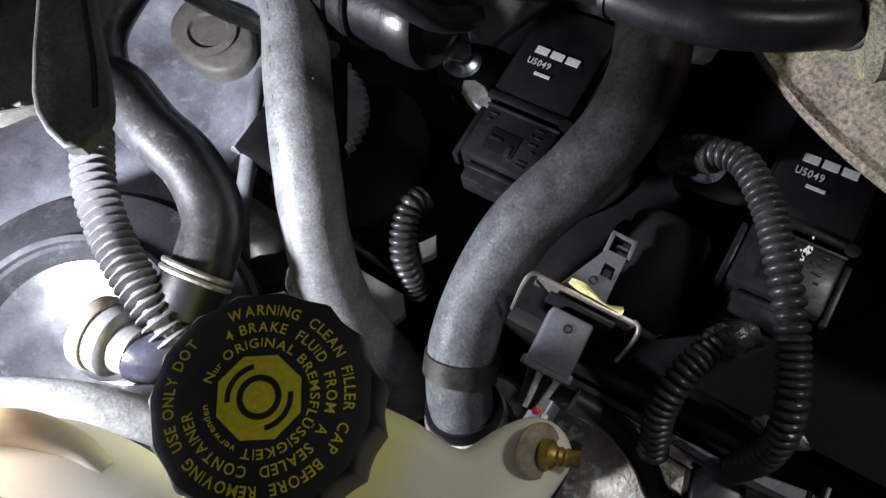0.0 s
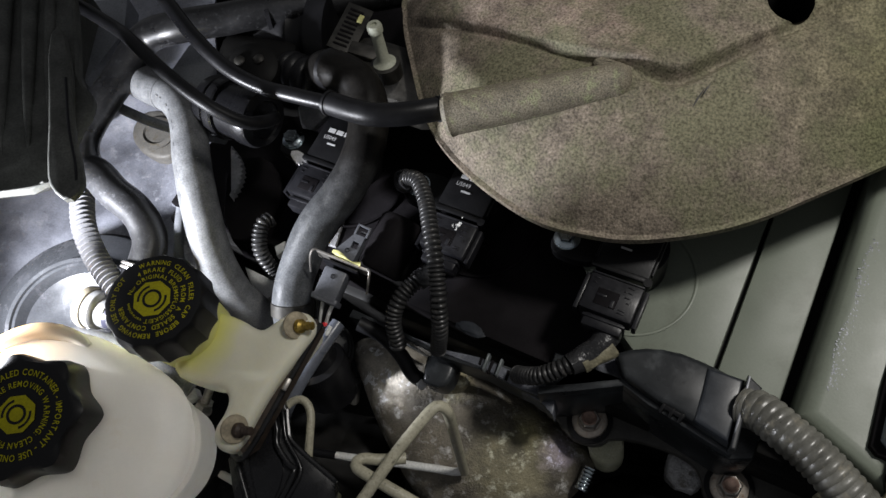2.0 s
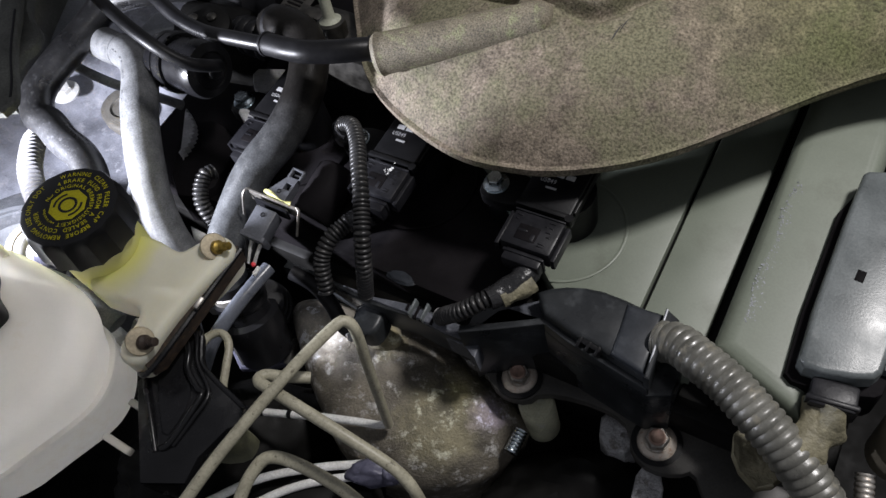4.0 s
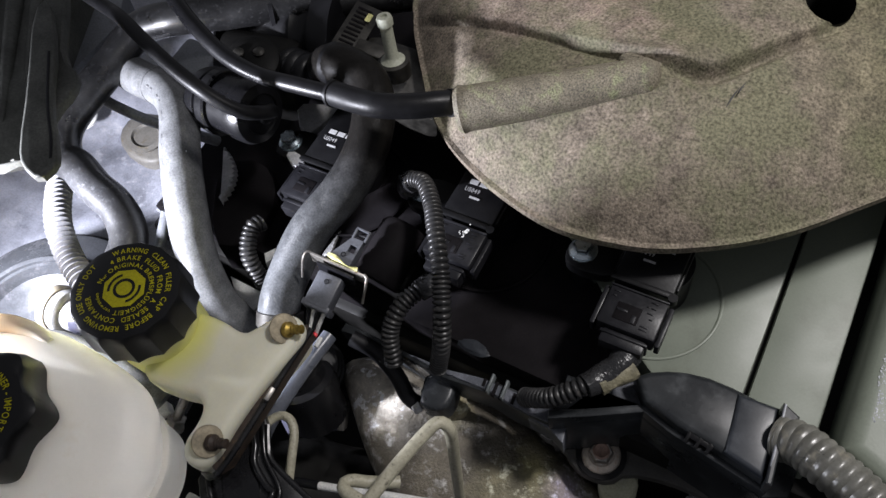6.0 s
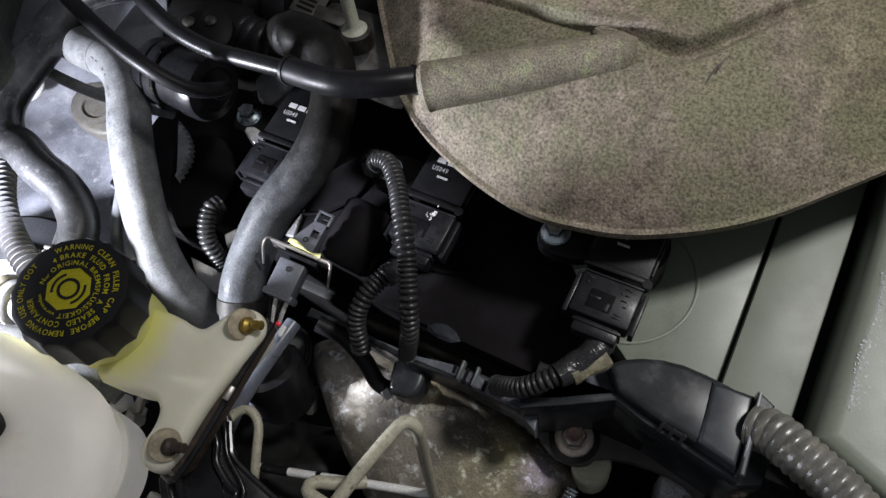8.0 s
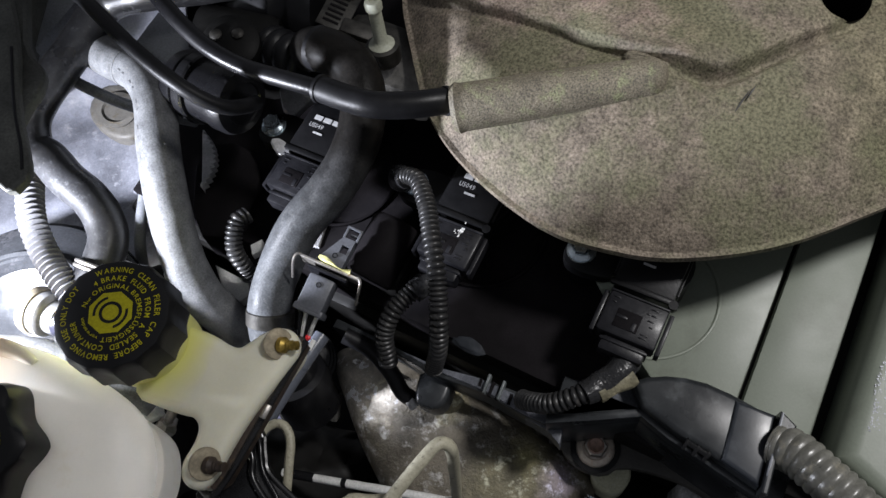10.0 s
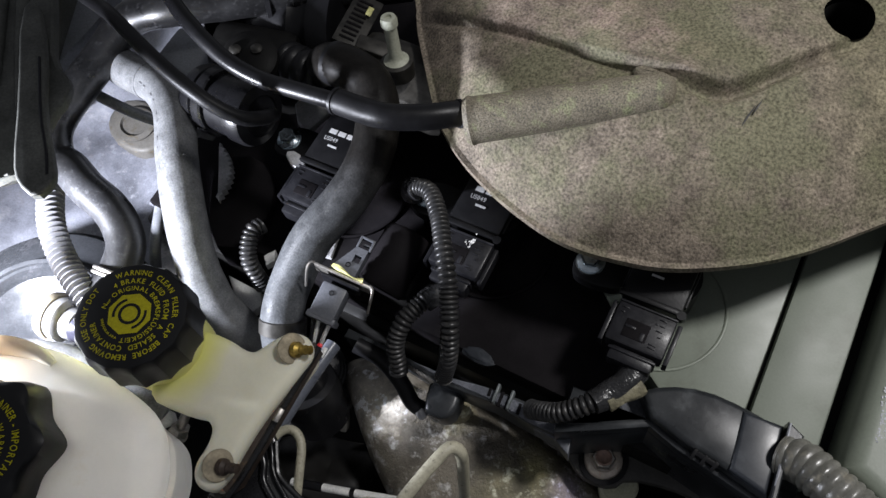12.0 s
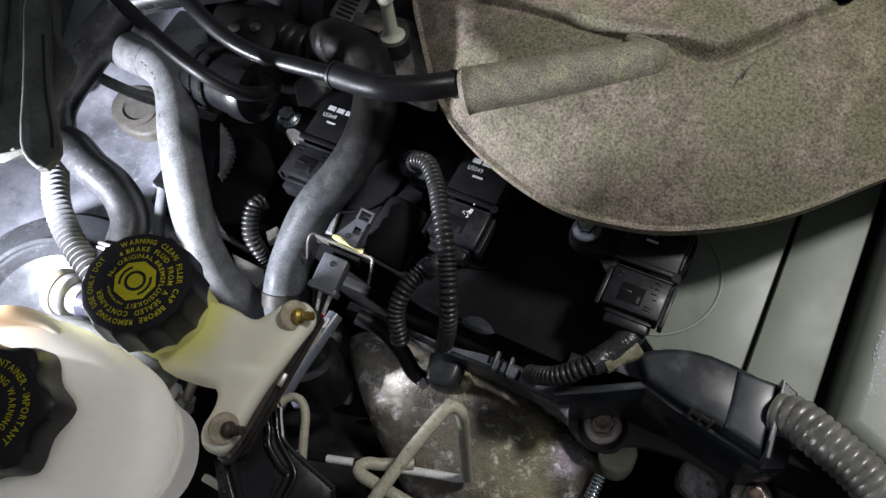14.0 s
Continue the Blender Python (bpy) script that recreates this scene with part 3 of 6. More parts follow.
def plenum_height(x, y, d):
    """Height of the plenum's top: a bulge from the rim (d: way in from it), and a deck raised beyond the crease."""
    z = 0.0212 + 0.0345 * (1 - math.exp(-max(0.0, d - 0.0030) / 0.034))
    s = crease_side(x, y)
    wide = 0.0022 + 0.0026 * math.exp(-((x - 0.068) / 0.016) ** 2)
    tall = 0.0060 - 0.0036 * step01(x, 0.085, 0.135) - 0.0030 * step01(0.045 - x, 0.0, 0.03)
    z += tall * step01(s, 0.0, wide) * (0.35 + 0.65 * step01(d, 0.002, 0.020)) - 0.0050 * step01(s, 0.008, 0.06)
    z -= 0.0016 * math.exp(-((s + 0.0006) / 0.0014) ** 2) * step01(0.070 - x, 0, 0.02) * step01(d, 0.004, 0.016)
    z -= 0.0034 * math.exp(-((s + 0.0012) / 0.0026) ** 2) * step01(x, 0.066, 0.080) * step01(0.150 - x, 0, 0.045)
    off, along = port_off(x, y)
    z += 0.0058 * math.exp(-(off / 0.0125) ** 2) * step01(along, 0.0, 0.12) * step01(d, 0.001, 0.010)
    q = Vector((x, y, 0))
    return z + 0.0006 * noise.noise(q * 35) + 0.0002 * noise.noise(q * 160)


def plenum_shell():
    closed = [Vector((*p, 0)) for p in RIM]
    outline = spline([closed[-1], *closed, closed[0], closed[1]], 0.0020)
    third = len(outline) // 3
    lo = min(range(third), key=lambda i: (outline[i] - closed[0]).length)
    hi = min(range(2 * third, len(outline)), key=lambda i: (outline[i] - closed[0]).length)
    outline = outline[lo:hi]
    mid, rings, bm, count = Vector((0.105, 0.135, 0)), [], bmesh.new(), 205
    n = len(outline)
    for inward, z in ((0.070, -0.020), (0.045, 0.004), (0.004, 0.013), (0.0006, 0.0165), (0.0, 0.0185), (0.0008, 0.0208)):
        rings.append([bm.verts.new(p + (mid - p).normalized() * inward + Vector((0, 0, z))) for p in outline])
    for k in range(1, count):
        f = (k / count) ** 1.2
        ring = []
        for p in outline:
            q = p.lerp(mid, f)
            off = q.xy - HOLE
            if abs(off.length - HOLE_R) < 0.0014:
                q = Vector((*(HOLE + off.normalized() * HOLE_R), 0))
            ring.append(bm.verts.new((q.x, q.y, plenum_height(q.x, q.y, (q - p).length))))
        rings.append(ring)
    for a, b in zip(rings, rings[1:]):
        for k in range(n):
            vs = (a[k], a[(k + 1) % n], b[(k + 1) % n], b[k])
            if (sum((v.co for v in vs), Vector()).xy / 4 - HOLE).length > HOLE_R - 0.0002:
                bm.faces.new(vs)
    tip = bm.verts.new((mid.x, mid.y, rings[-1][0].co.z))
    for k in range(n):
        bm.faces.new((rings[-1][k], rings[-1][(k + 1) % n], tip))
    return bm


plenum = thing("intake_plenum", "large grainy grey-brown cast intake plenum over the engine", "intake plenum", ENG, (0.105, 0.135, -0.03))
part("shell", plenum_shell(), MANIFOLD, plenum)
A_, B_ = PORT
port = part("vacuum_port", add_sweep(bmesh.new(), [A_.lerp(B_, k / 40) for k in range(41)],
            lambda i, s: (0.0098 if i < 1 else 0.0112 if s < 0.03 else 0.0107 - 0.0020 * s) * (1 if s < 0.92 else 1 - 0.55 * ((s - 0.92) / 0.08) ** 2.5), 36), MOSSY, plenum, "mossy cast vacuum port")
part("web", prism(rounded([(0.050, 0.053), (0.064, 0.052), (0.073, 0.0570), (0.070, 0.0625), (0.052, 0.0610)], 2), 0.03, 0.0575, 0.003, 4), MOSSY, plenum)
part("bolt_hole", lathe([(HOLE_R, -0.03), (HOLE_R, 0.0505), (HOLE_R + 0.0003, 0.0520)], 48, pose(HOLE.x, HOLE.y, 0.0), caps=False), DARK, plenum, "dark round through hole")
part("hole_floor", lathe([(0.001, -0.028), (HOLE_R, -0.028), (HOLE_R, -0.030)], 24, pose(HOLE.x, HOLE.y, 0.0)), DARK, plenum)
for dx, lo, hi in ((0.0, 0.05, 0.8), (0.0010, 0.45, 1.0)):
    a_, b_ = Vector((0.1010 + dx, 0.0490, 0.0492)), Vector((0.1038 + dx, 0.0630, 0.0520))
    part("scuff", sweep([a_.lerp(b_, lo), a_.lerp(b_, (lo + hi) / 2) + Vector((0, 0, 0.0006)), a_.lerp(b_, hi)], lambda i, s: 0.0001 + 0.00028 * math.sin(math.pi * s), 8, 0.0007, wobble=1.2), FLANGE, plenum, "dark rubber scuff mark")


# ---- engine: ignition coils ----
def ignition_coil(label):
    coil = thing("ignition_coil", label, "ignition coil", ENG, (0, 0, -0.037), "ignition coils")
    part("body", join(rbox(0.0275, 0.040, 0.012, 0.0012, pose(0.0025, 0.0035, -0.006)), lathe([(0.016, -0.037), (0.0165, -0.012), (0.013, -0.011)], 28, pose(0.003, 0.004, 0))), PLASTIC, coil, "glossy black moulded coil head")
    part("lip", rbox(0.0305, 0.0030, 0.0024, 0.0008, pose(0.0030, -0.0172, -0.0005)), PLASTIC, coil)
    part("eyelet", lathe([(0.0010, -0.003), (0.0021, -0.003), (0.0021, 0.0008), (0.0010, 0.0008)], 16, pose(0.0165, -0.0182, 0)), PLASTIC, coil)
    for sx in (-1, 1):
        part("ridge", rbox(0.0014, 0.034, 0.004, 0.0005, pose(0.0025 + sx * 0.0142, 0.004, -0.004)), PLASTIC, coil)
    part("lug", prism(rounded([(-0.0385, -0.014), (-0.027, -0.0165), (-0.0105, -0.013), (-0.0105, 0.004), (-0.026, 0.006), (-0.0385, 0.001)], 2), -0.016, -0.0095, 0.001, 2), PLASTIC, coil)
    part("bushing", lathe([(0.0070, -0.037), (0.0070, -0.009), (0.0045, -0.0086)], 20, pose(-0.031, -0.0055, 0)), ZINC, coil, "zinc bushing")
    bolt = part("bolt", hexbolt(pose(-0.031, -0.0055, -0.0085, 0, 0, 12), 0.0046, 0.0052, 0.0064), ZINC, coil, "blue-white zinc bolt")
    rows = [rbox(0.0046, 0.0028, 0.0002, 0, pose(-0.0035 + 0.0056 * k, 0.0042, 0.0004)) for k in range(3)]
    part("maker_mark", join(*rows), PRINT, coil, "pale printed maker's mark")
    part("part_number", lettering("U5049", 0.0036, pose(-0.0066, -0.0018, 0.0004), 0.78), PRINT, coil, "pale printed number U5049")
    part("date_mark", rbox(0.0056, 0.0011, 0.0002, 0, pose(0.0008, -0.0046, 0.0004)), PRINT, coil)
    plug = part("plug", rbox(0.0265, 0.0205, 0.0115, 0.0014, pose(0.0030, -0.0305, -0.0058)), CONNECTOR, coil, "dark grey plug on the coil")
    part("window", rbox(0.0110, 0.0088, 0.0022, 0.0004, pose(0.0012, -0.0325, -0.0008)), COVER_BLACK, plug, "latch window")
    part("latch", join(rbox(0.0050, 0.0014, 0.0012, 0.0003, pose(-0.0014, -0.0318, 0.0000)), rbox(0.0020, 0.0040, 0.0012, 0.0003, pose(0.0046, -0.0345, 0.0000))), CONNECTOR, plug)
    marks = [rbox(w, 0.0006, 0.0005, 0.0001, pose(x, y, 0.0001)) for x, y, w in ((0.0105, -0.0235, 0.0030), (0.0110, -0.0262, 0.0022), (0.0085, -0.0262, 0.0010), (0.0105, -0.0290, 0.0028), (0.0115, -0.0316, 0.0016), (0.0100, -0.0360, 0.0034), (0.0100, -0.0375, 0.0034), (-0.0065, -0.0238, 0.0030), (-0.0070, -0.0262, 0.0016))]
    part("embossed_marks", join(*marks), CONNECTOR, plug, "small embossed marks")
    part("rib", rbox(0.0265, 0.0010, 0.0010, 0.0003, pose(0.0030, -0.0212, 0.0002)), CONNECTOR, plug)
    for sx in (-1, 1):
        part("guide", rbox(0.0022, 0.0200, 0.0075, 0.0005, pose(0.0030 + sx * 0.0148, -0.0315, -0.0062)), CONNECTOR, plug)
    part("collar", rbox(0.0200, 0.0075, 0.0095, 0.0014, pose(0.0035, -0.0442, -0.0075)), CONNECTOR, coil, "brownish plug neck")
    part("neck_rib", rbox(0.0215, 0.0016, 0.0105, 0.0005, pose(0.0035, -0.0428, -0.0073)), CONNECTOR, coil)
    return coil


coil = ignition_coil("black ignition coil with pale print, plugged, on the valve cover")
coil.matrix_basis = ENG @ pose(0, 0, -0.037)
copy_thing(coil, ENG @ pose(-0.0905, 0.002, -0.037 - 0.001))
copy_thing(coil, ENG @ pose(0.0910, -0.0015, -0.037 + 0.001))

random.seed(9)
scuffs = bmesh.new()
for k_ in range(16):
    x_, y_, s_ = random.gauss(0.0055, 0.0012), random.gauss(-0.0245, 0.0022), random.uniform(0.0002, 0.0007)
    scuffs.faces.new([scuffs.verts.new((x_ + s_ * random.uniform(0.5, 1.2) * math.cos(TAU * k / 6), y_ + 1.6 * s_ * math.sin(TAU * k / 6), 0.00012)) for k in range(6)])
part("pale_scuffs", scuffs, WHITE, coil, "white scratches on the plug")

# ---- engine: wiring duct and conduits ----
duct = thing("wiring_duct", "worn black plastic wiring duct bolted along the engine", "wiring duct", ENG, (0.13, -0.065, -0.09))
lid_plan = [(0.1035, -0.0525), (0.109, -0.0478), (0.116, -0.0440), (0.124, -0.0412), (0.133, -0.0398), (0.143, -0.0400), (0.153, -0.0410), (0.1632, -0.0430), (0.1648, -0.0580), (0.1655, -0.0735), (0.1457, -0.0692), (0.1279, -0.0662), (0.1118, -0.0620)]
part("lid", prism(lid_plan, -0.052, -0.0175, 0.003, 3), LOOM, duct, "scuffed duct lid")
part("lid_block", prism([(0.1455, -0.0425), (0.1630, -0.0417), (0.1646, -0.0580), (0.1653, -0.0728), (0.1480, -0.0692), (0.1470, -0.0560)], -0.030, -0.0160, 0.0022, 3), LOOM_BLOCK, duct, "dusty raised end of the lid")
part("end_plate", prism([(0.1632, -0.0405), (0.1705, -0.0440), (0.1700, -0.0470), (0.1672, -0.0590), (0.1685, -0.0755), (0.1662, -0.0755), (0.1648, -0.0590)], -0.034, -0.0120, 0.0006, 1), LOOM, duct, "upright end plate with a worn pale edge")
part("end_edge", sweep([(0.1640, -0.0410, -0.0122), (0.1653, -0.0580, -0.0122), (0.1668, -0.0740, -0.0130)], 0.0006, 6), GREY_SHEET, duct)
part("lower_rail", prism([(0.0745, -0.0815), (0.0935, -0.0715), (0.1127, -0.0605), (0.1265, -0.0655), (0.146, -0.0690), (0.168, -0.0735), (0.168, -0.0765), (0.146, -0.0725), (0.1265, -0.0690), (0.1127, -0.0648), (0.0935, -0.0760), (0.0760, -0.0855)], -0.052, -0.0235, 0.0010, 2), LOOM, duct)
# pocket and wall tab: light on them is put into the paler colour
part("pocket", prism([(0.078, -0.0800), (0.086, -0.0640), (0.104, -0.0500), (0.1127, -0.0600), (0.0935, -0.0710)], -0.052, -0.0300, 0.001, 1), LOOM_DUSTY_LIT, duct, "open shallow pocket")
part("wall_tab", prism([(0.0646, -0.0848), (0.0740, -0.0815), (0.0822, -0.0785), (0.0843, -0.0893), (0.0763, -0.0855)], -0.0560, -0.0395, 0.0008, 2), LOOM_DUSTY_LIT, duct, "wall beside the bolt, coloured paler as lit")
for k_ in range(3):
    part("clip", rbox(0.0016, 0.0050, 0.010, 0.0004, pose(0.1335 + 0.0046 * k_, -0.0680 - 0.0006 * k_, -0.0205, 20, 0, -9)), PLASTIC, duct)
part("clip_bridge", rbox(0.0110, 0.0022, 0.002, 0.0004, pose(0.1385, -0.0690, -0.0165, 20, 0, -9)), PLASTIC, duct)
rail = [(-0.044, -0.0800), (-0.0182, -0.0799), (-0.0013, -0.0810), (0.0157, -0.0808), (0.0328, -0.0775), (0.0443, -0.0759), (0.0561, -0.0752), (0.0698, -0.0760), (0.0790, -0.0762), (0.0800, -0.0838), (0.0646, -0.0845), (0.0539, -0.0839),
        (0.0427, -0.0828), (0.0292, -0.0840), (0.0170, -0.0850), (0.0, -0.0840), (-0.0178, -0.0825), (-0.044, -0.0850)]
part("tray", prism(rail, -0.060, -0.0375, 0.0010, 2), LOOM, duct, "black rail of the duct")
dusty = [(-0.0030, -0.0813), (0.0060, -0.0809), (0.0157, -0.0810), (0.0230, -0.0797), (0.0300, -0.0783), (0.0375, -0.0770), (0.0790, -0.0768), (0.0795, -0.0834), (0.0646, -0.0838), (0.0539, -0.0830), (0.0427, -0.0817), (0.0292, -0.0822), (0.0170, -0.0828), (0.0060, -0.0824)]
# lit strip along the rail, laid on in a paler dusty colour
part("tray_face", prism(dusty, -0.0385, -0.0366, 0.0004, 1), LOOM_DUSTY_LIT, duct, "dusty face of the rail, coloured paler as lit")
for x_ in (0.0421, 0.0497):
    part("clip", prism([(x_ - 0.0003, -0.0832), (x_ + 0.0010, -0.0832), (x_ + 0.0004, -0.0738), (x_ - 0.0009, -0.0738)], -0.0385, -0.0330, 0.0004, 2), BOX_GREY, duct, "upright worn clip")
for x_, y0_, y1_ in ((0.0381, -0.0808, -0.0768), (0.0443, -0.0833, -0.0758), (0.0483, -0.0833, -0.0758), (0.0545, -0.0830, -0.0775)):
    part("slot", prism([(x_, y0_), (x_ + 0.0016, y0_), (x_ + 0.0011, y1_), (x_ - 0.0005, y1_)], -0.0384, -0.0361, 0.0002, 1), COVER_BLACK, duct, "dark slot beside the clip")
part("tray_hook", prism(rounded([(0.0060, -0.0828), (0.0240, -0.0820), (0.0257, -0.0932), (0.0229, -0.0996), (0.0130, -0.1007), (0.0101, -0.0983)], 1), -0.060, -0.0440, 0.0025, 3), LOOM, duct, "wide black rubber tab under the tray")
part("tail_tip", rbox(0.0090, 0.0050, 0.0040, 0.0014, pose(0.0064, -0.0996, -0.0560, 10, 10, -30)), PALE_PLATE, duct, "small pale metal tip")
flange = [(0.058, -0.076), (0.072, -0.060), (0.20, -0.040), (0.232, -0.055), (0.270, -0.085), (0.270, -0.135), (0.225, -0.120), (0.204, -0.096), (0.196, -0.086), (0.190, -0.0915), (0.178, -0.0950), (0.166, -0.0910),
          (0.161, -0.0790), (0.150, -0.0750), (0.132, -0.0755), (0.1125, -0.0805), (0.108, -0.0885), (0.096, -0.0910), (0.0865, -0.0880), (0.0810, -0.0830), (0.066, -0.0815)]
part("flange", prism(rounded(flange, 1), -0.083, -0.0765, 0.001, 2), FLANGE, duct, "black bolted flange")
part("front_wall", prism([(0.0765, -0.0850), (0.0935, -0.0765), (0.1127, -0.0655), (0.1265, -0.0695), (0.146, -0.0730), (0.168, -0.0770), (0.178, -0.0720), (0.178, -0.055), (0.074, -0.060)], -0.080, -0.030, 0.002, 2), LOOM, duct)
for x_, y_, h_ in ((0.0985, -0.0775, -0.0765), (0.1755, -0.0800, -0.0775)):
    part("boss", lathe([(0.0125, h_ - 0.004), (0.0125, h_ + 0.0015), (0.0100, h_ + 0.0020), (0.0098, h_ - 0.002)], 32, pose(x_, y_, 0), caps=False), PLASTIC, duct, "moulded bolt seat")
    m_ = pose(x_, y_, h_ + 0.0004, 0, 0, 20)
    bolt = part("bolt", lathe([(0.0060, -0.0010), (0.0096, -0.0008), (0.0098, 0.0004), (0.0094, 0.0010), (0.0066, 0.0024), (0.0062, 0.0022)], 40, m_), BOLT, duct, "weathered washer flange of a bolt")
    part("hex_head", hexbolt(m_ @ pose(0, 0, 0.0012), 0.0060, 0.0062, 0.0060), STEEL, bolt, "dull steel hexagon")
    part("bolt_tip", lathe([(0.0042, 0.0), (0.0042, 0.0008), (0.0034, 0.0012), (0.0026, 0.0006), (0.0010, 0.0005)], 20, m_ @ pose(0, 0, 0.0072)), TIP, bolt, "rusty pink tip")


def conduit(name, pts, r, pitch, material, label, frame_=ENG, n=16, deep=0.32, shape=(0.0, 0.75, 1.0, 1.0, 0.75)):
    ob = solo(name, corrugated(pts, r, pitch, deep, n, shape), material, label, "conduit", frame_, pts[-1])
    for p, q in ((pts[0], pts[1]), (pts[-1], pts[-2])):
        part("cut_end", lathe([(r * 0.80, 0.0), (r * 1.03, 0.0002), (r * 1.03, 0.0012), (r * 0.86, 0.0014)], n, aim(p, q)), material, ob)
    return ob


conduit("corrugated_conduit", [(-0.0353, -0.0102, -0.0040), (-0.0305, -0.0115, 0.0087), (-0.0205, -0.0136, 0.0151), (-0.0097, -0.0239, 0.0166), (-0.0010, -0.0362, 0.0163), (0.0095, -0.0521, 0.0128), (0.0177, -0.0686, 0.0046), (0.0197, -0.0781, -0.0095), (0.0160, -0.0831, -0.0312)],
        0.0045, 0.0021, CONDUIT, "black corrugated conduit looping over the coil plug")
conduit("corrugated_conduit", [(-0.0024, -0.0477, -0.0122), (-0.0041, -0.0563, -0.0095), (-0.0086, -0.0691, -0.0103), (-0.0095, -0.0807, -0.0170), (-0.0059, -0.0900, -0.0320)],
        0.0047, 0.0021, CONDUIT, "short black corrugated conduit from the coil plug")
conduit("corrugated_conduit", [(0.0922, -0.0615, -0.0103), (0.0856, -0.0703, -0.0092), (0.0760, -0.0776, -0.0145), (0.0680, -0.0793, -0.0215), (0.0612, -0.0790, -0.0300)],
        0.0047, 0.0022, CONDUIT, "black corrugated conduit from the plug into the duct")
conduit("corrugated_conduit", [(-0.1065, -0.055, -0.012), (-0.108, -0.062, -0.010), (-0.104, -0.074, -0.016), (-0.098, -0.080, -0.034)],
        0.0047, 0.0022, CONDUIT, "black corrugated conduit behind the grey hose")
solo("tape_wrap", sweep([(0.0985, -0.0470, -0.009), (0.0968, -0.0530, -0.009), (0.0940, -0.0585, -0.010), (0.0905, -0.0640, -0.0100), (0.0870, -0.0690, -0.0095)], lambda i, s: 0.0064 - 0.0010 * s, 14, 0.0012, wobble=0.25), TAPE,
     "wrinkled black tape round the conduit's end", "tape", ENG, (0.0865, -0.063, -0.010))
solo("tape_wrap", sweep([(0.1012, -0.0515, -0.0100), (0.0985, -0.0560, -0.0100), (0.0950, -0.0605, -0.0105), (0.0915, -0.0655, -0.0105)], lambda i, s: 0.0058 - 0.0006 * s, 14, 0.0012, wobble=0.3), OLD_TAPE,
     "crumpled olive tape over the black wrap below the plug", "tape", ENG, (0.0985, -0.056, -0.010))
solo("tape_wrap", sweep([(0.0030, -0.0465, -0.011), (0.0000, -0.0500, -0.0115), (-0.0045, -0.0575, -0.0095)], lambda i, s: 0.0062 - 0.0008 * s, 14, 0.0012, wobble=0.25), TAPE,
     "wrinkled black tape round the conduit's end", "tape", ENG, (-0.0005, -0.058, -0.008))
solo("tape_wrap", sweep([(-0.0400, -0.0050, -0.012), (-0.0365, -0.0085, -0.002), (-0.0320, -0.0110, 0.0070), (-0.0275, -0.0120, 0.0115)], lambda i, s: 0.0062 - 0.0006 * s, 14, 0.0012, wobble=0.3), TAPE,
     "shiny black tape at the top of the conduit", "tape", ENG, (-0.040, 0.000, -0.006))
big = [(0.1670, -0.0530, -0.019), (0.1745, -0.0545, -0.014), (0.184, -0.0590, -0.011), (0.199, -0.0655, -0.010), (0.214, -0.0735, -0.012), (0.229, -0.0815, -0.017), (0.246, -0.092, -0.027), (0.262, -0.110, -0.042)]
conduit("large_corrugated_conduit", big, 0.0096, 0.0034, CONDUIT_GREY, "thick dusty corrugated conduit leaving the wiring duct", n=24, deep=0.085, shape=(0.0, 0.45, 0.9, 1.0, 0.75))
solo("old_tape", prism(rounded([(0.206, -0.070), (0.224, -0.063), (0.233, -0.080), (0.226, -0.095), (0.210, -0.090)], 1), -0.040, -0.034, 0.001, 2, lift=lambda x, y: 0.003 * math.sin(x * 400 + y * 300)), OLD_TAPE,
     "loose olive-brown end of old tape under the conduit", "tape", ENG, (0.216, -0.078, -0.04))

# ---- engine: box at the end of the cover ----
box = thing("control_box", "scuffed blue-grey plastic box with a boot, clipped to the valve cover", "control box", ENG, (0.235, 0.0, -0.05))
box_plan = [(0.2195, 0.0495), (0.2225, 0.0535), (0.247, 0.058), (0.250, 0.053), (0.250, -0.040), (0.246, -0.047), (0.224, -0.052), (0.2185, -0.047)]
part("housing", prism(rounded(box_plan, 1), -0.050, 0.001, 0.0022, 3), BOX_GREY, box)
# black plate added to stand for the shadow along the box's edge
part("gasket", prism(rounded([(0.2160, 0.060), (0.2535, 0.062), (0.2535, -0.045), (0.249, -0.0500), (0.222, -0.0560), (0.2150, -0.0510)], 1), -0.030, -0.0085, 0.001, 2), COVER_BLACK, box, "black plate added for the shadow band round the box")
part("slot", rbox(0.0035, 0.0055, 0.0012, 0.0002, pose(0.2315, -0.003, 0.0008, 0, 0, -4)), COVER_BLACK, box)
part("side_flange", rbox(0.006, 0.085, 0.012, 0.001, pose(0.2525, 0.004, -0.010)), BOX_GREY, box)
part("socket", rbox(0.0175, 0.012, 0.012, 0.0015, pose(0.236, -0.056, -0.009, 0, 0, 6)), CONNECTOR, box, "grey plug in the box")
part("socket_rib", rbox(0.0195, 0.0025, 0.0135, 0.0008, pose(0.2362, -0.0595, -0.009, 0, 0, 6)), CONNECTOR, box)
part("boot", sweep([(0.236, -0.060, -0.010), (0.235, -0.068, -0.012), (0.236, -0.080, -0.018), (0.242, -0.095, -0.028)], lambda i, s: 0.0080 - 0.001 * s, 22, 0.0010, wobble=0.9), OLD_TAPE, box, "crumpled olive tape boot")
solo("cream_cap", lathe([(0.012, -0.05), (0.013, -0.012), (0.0135, -0.008), (0.012, -0.006), (0.005, -0.0055), (0.0045, -0.008)], 32, pose(0.269, -0.052, 0)), CREAM,
     "round cream plastic cap beside the box", "cap", ENG, (0.269, -0.052, -0.05))
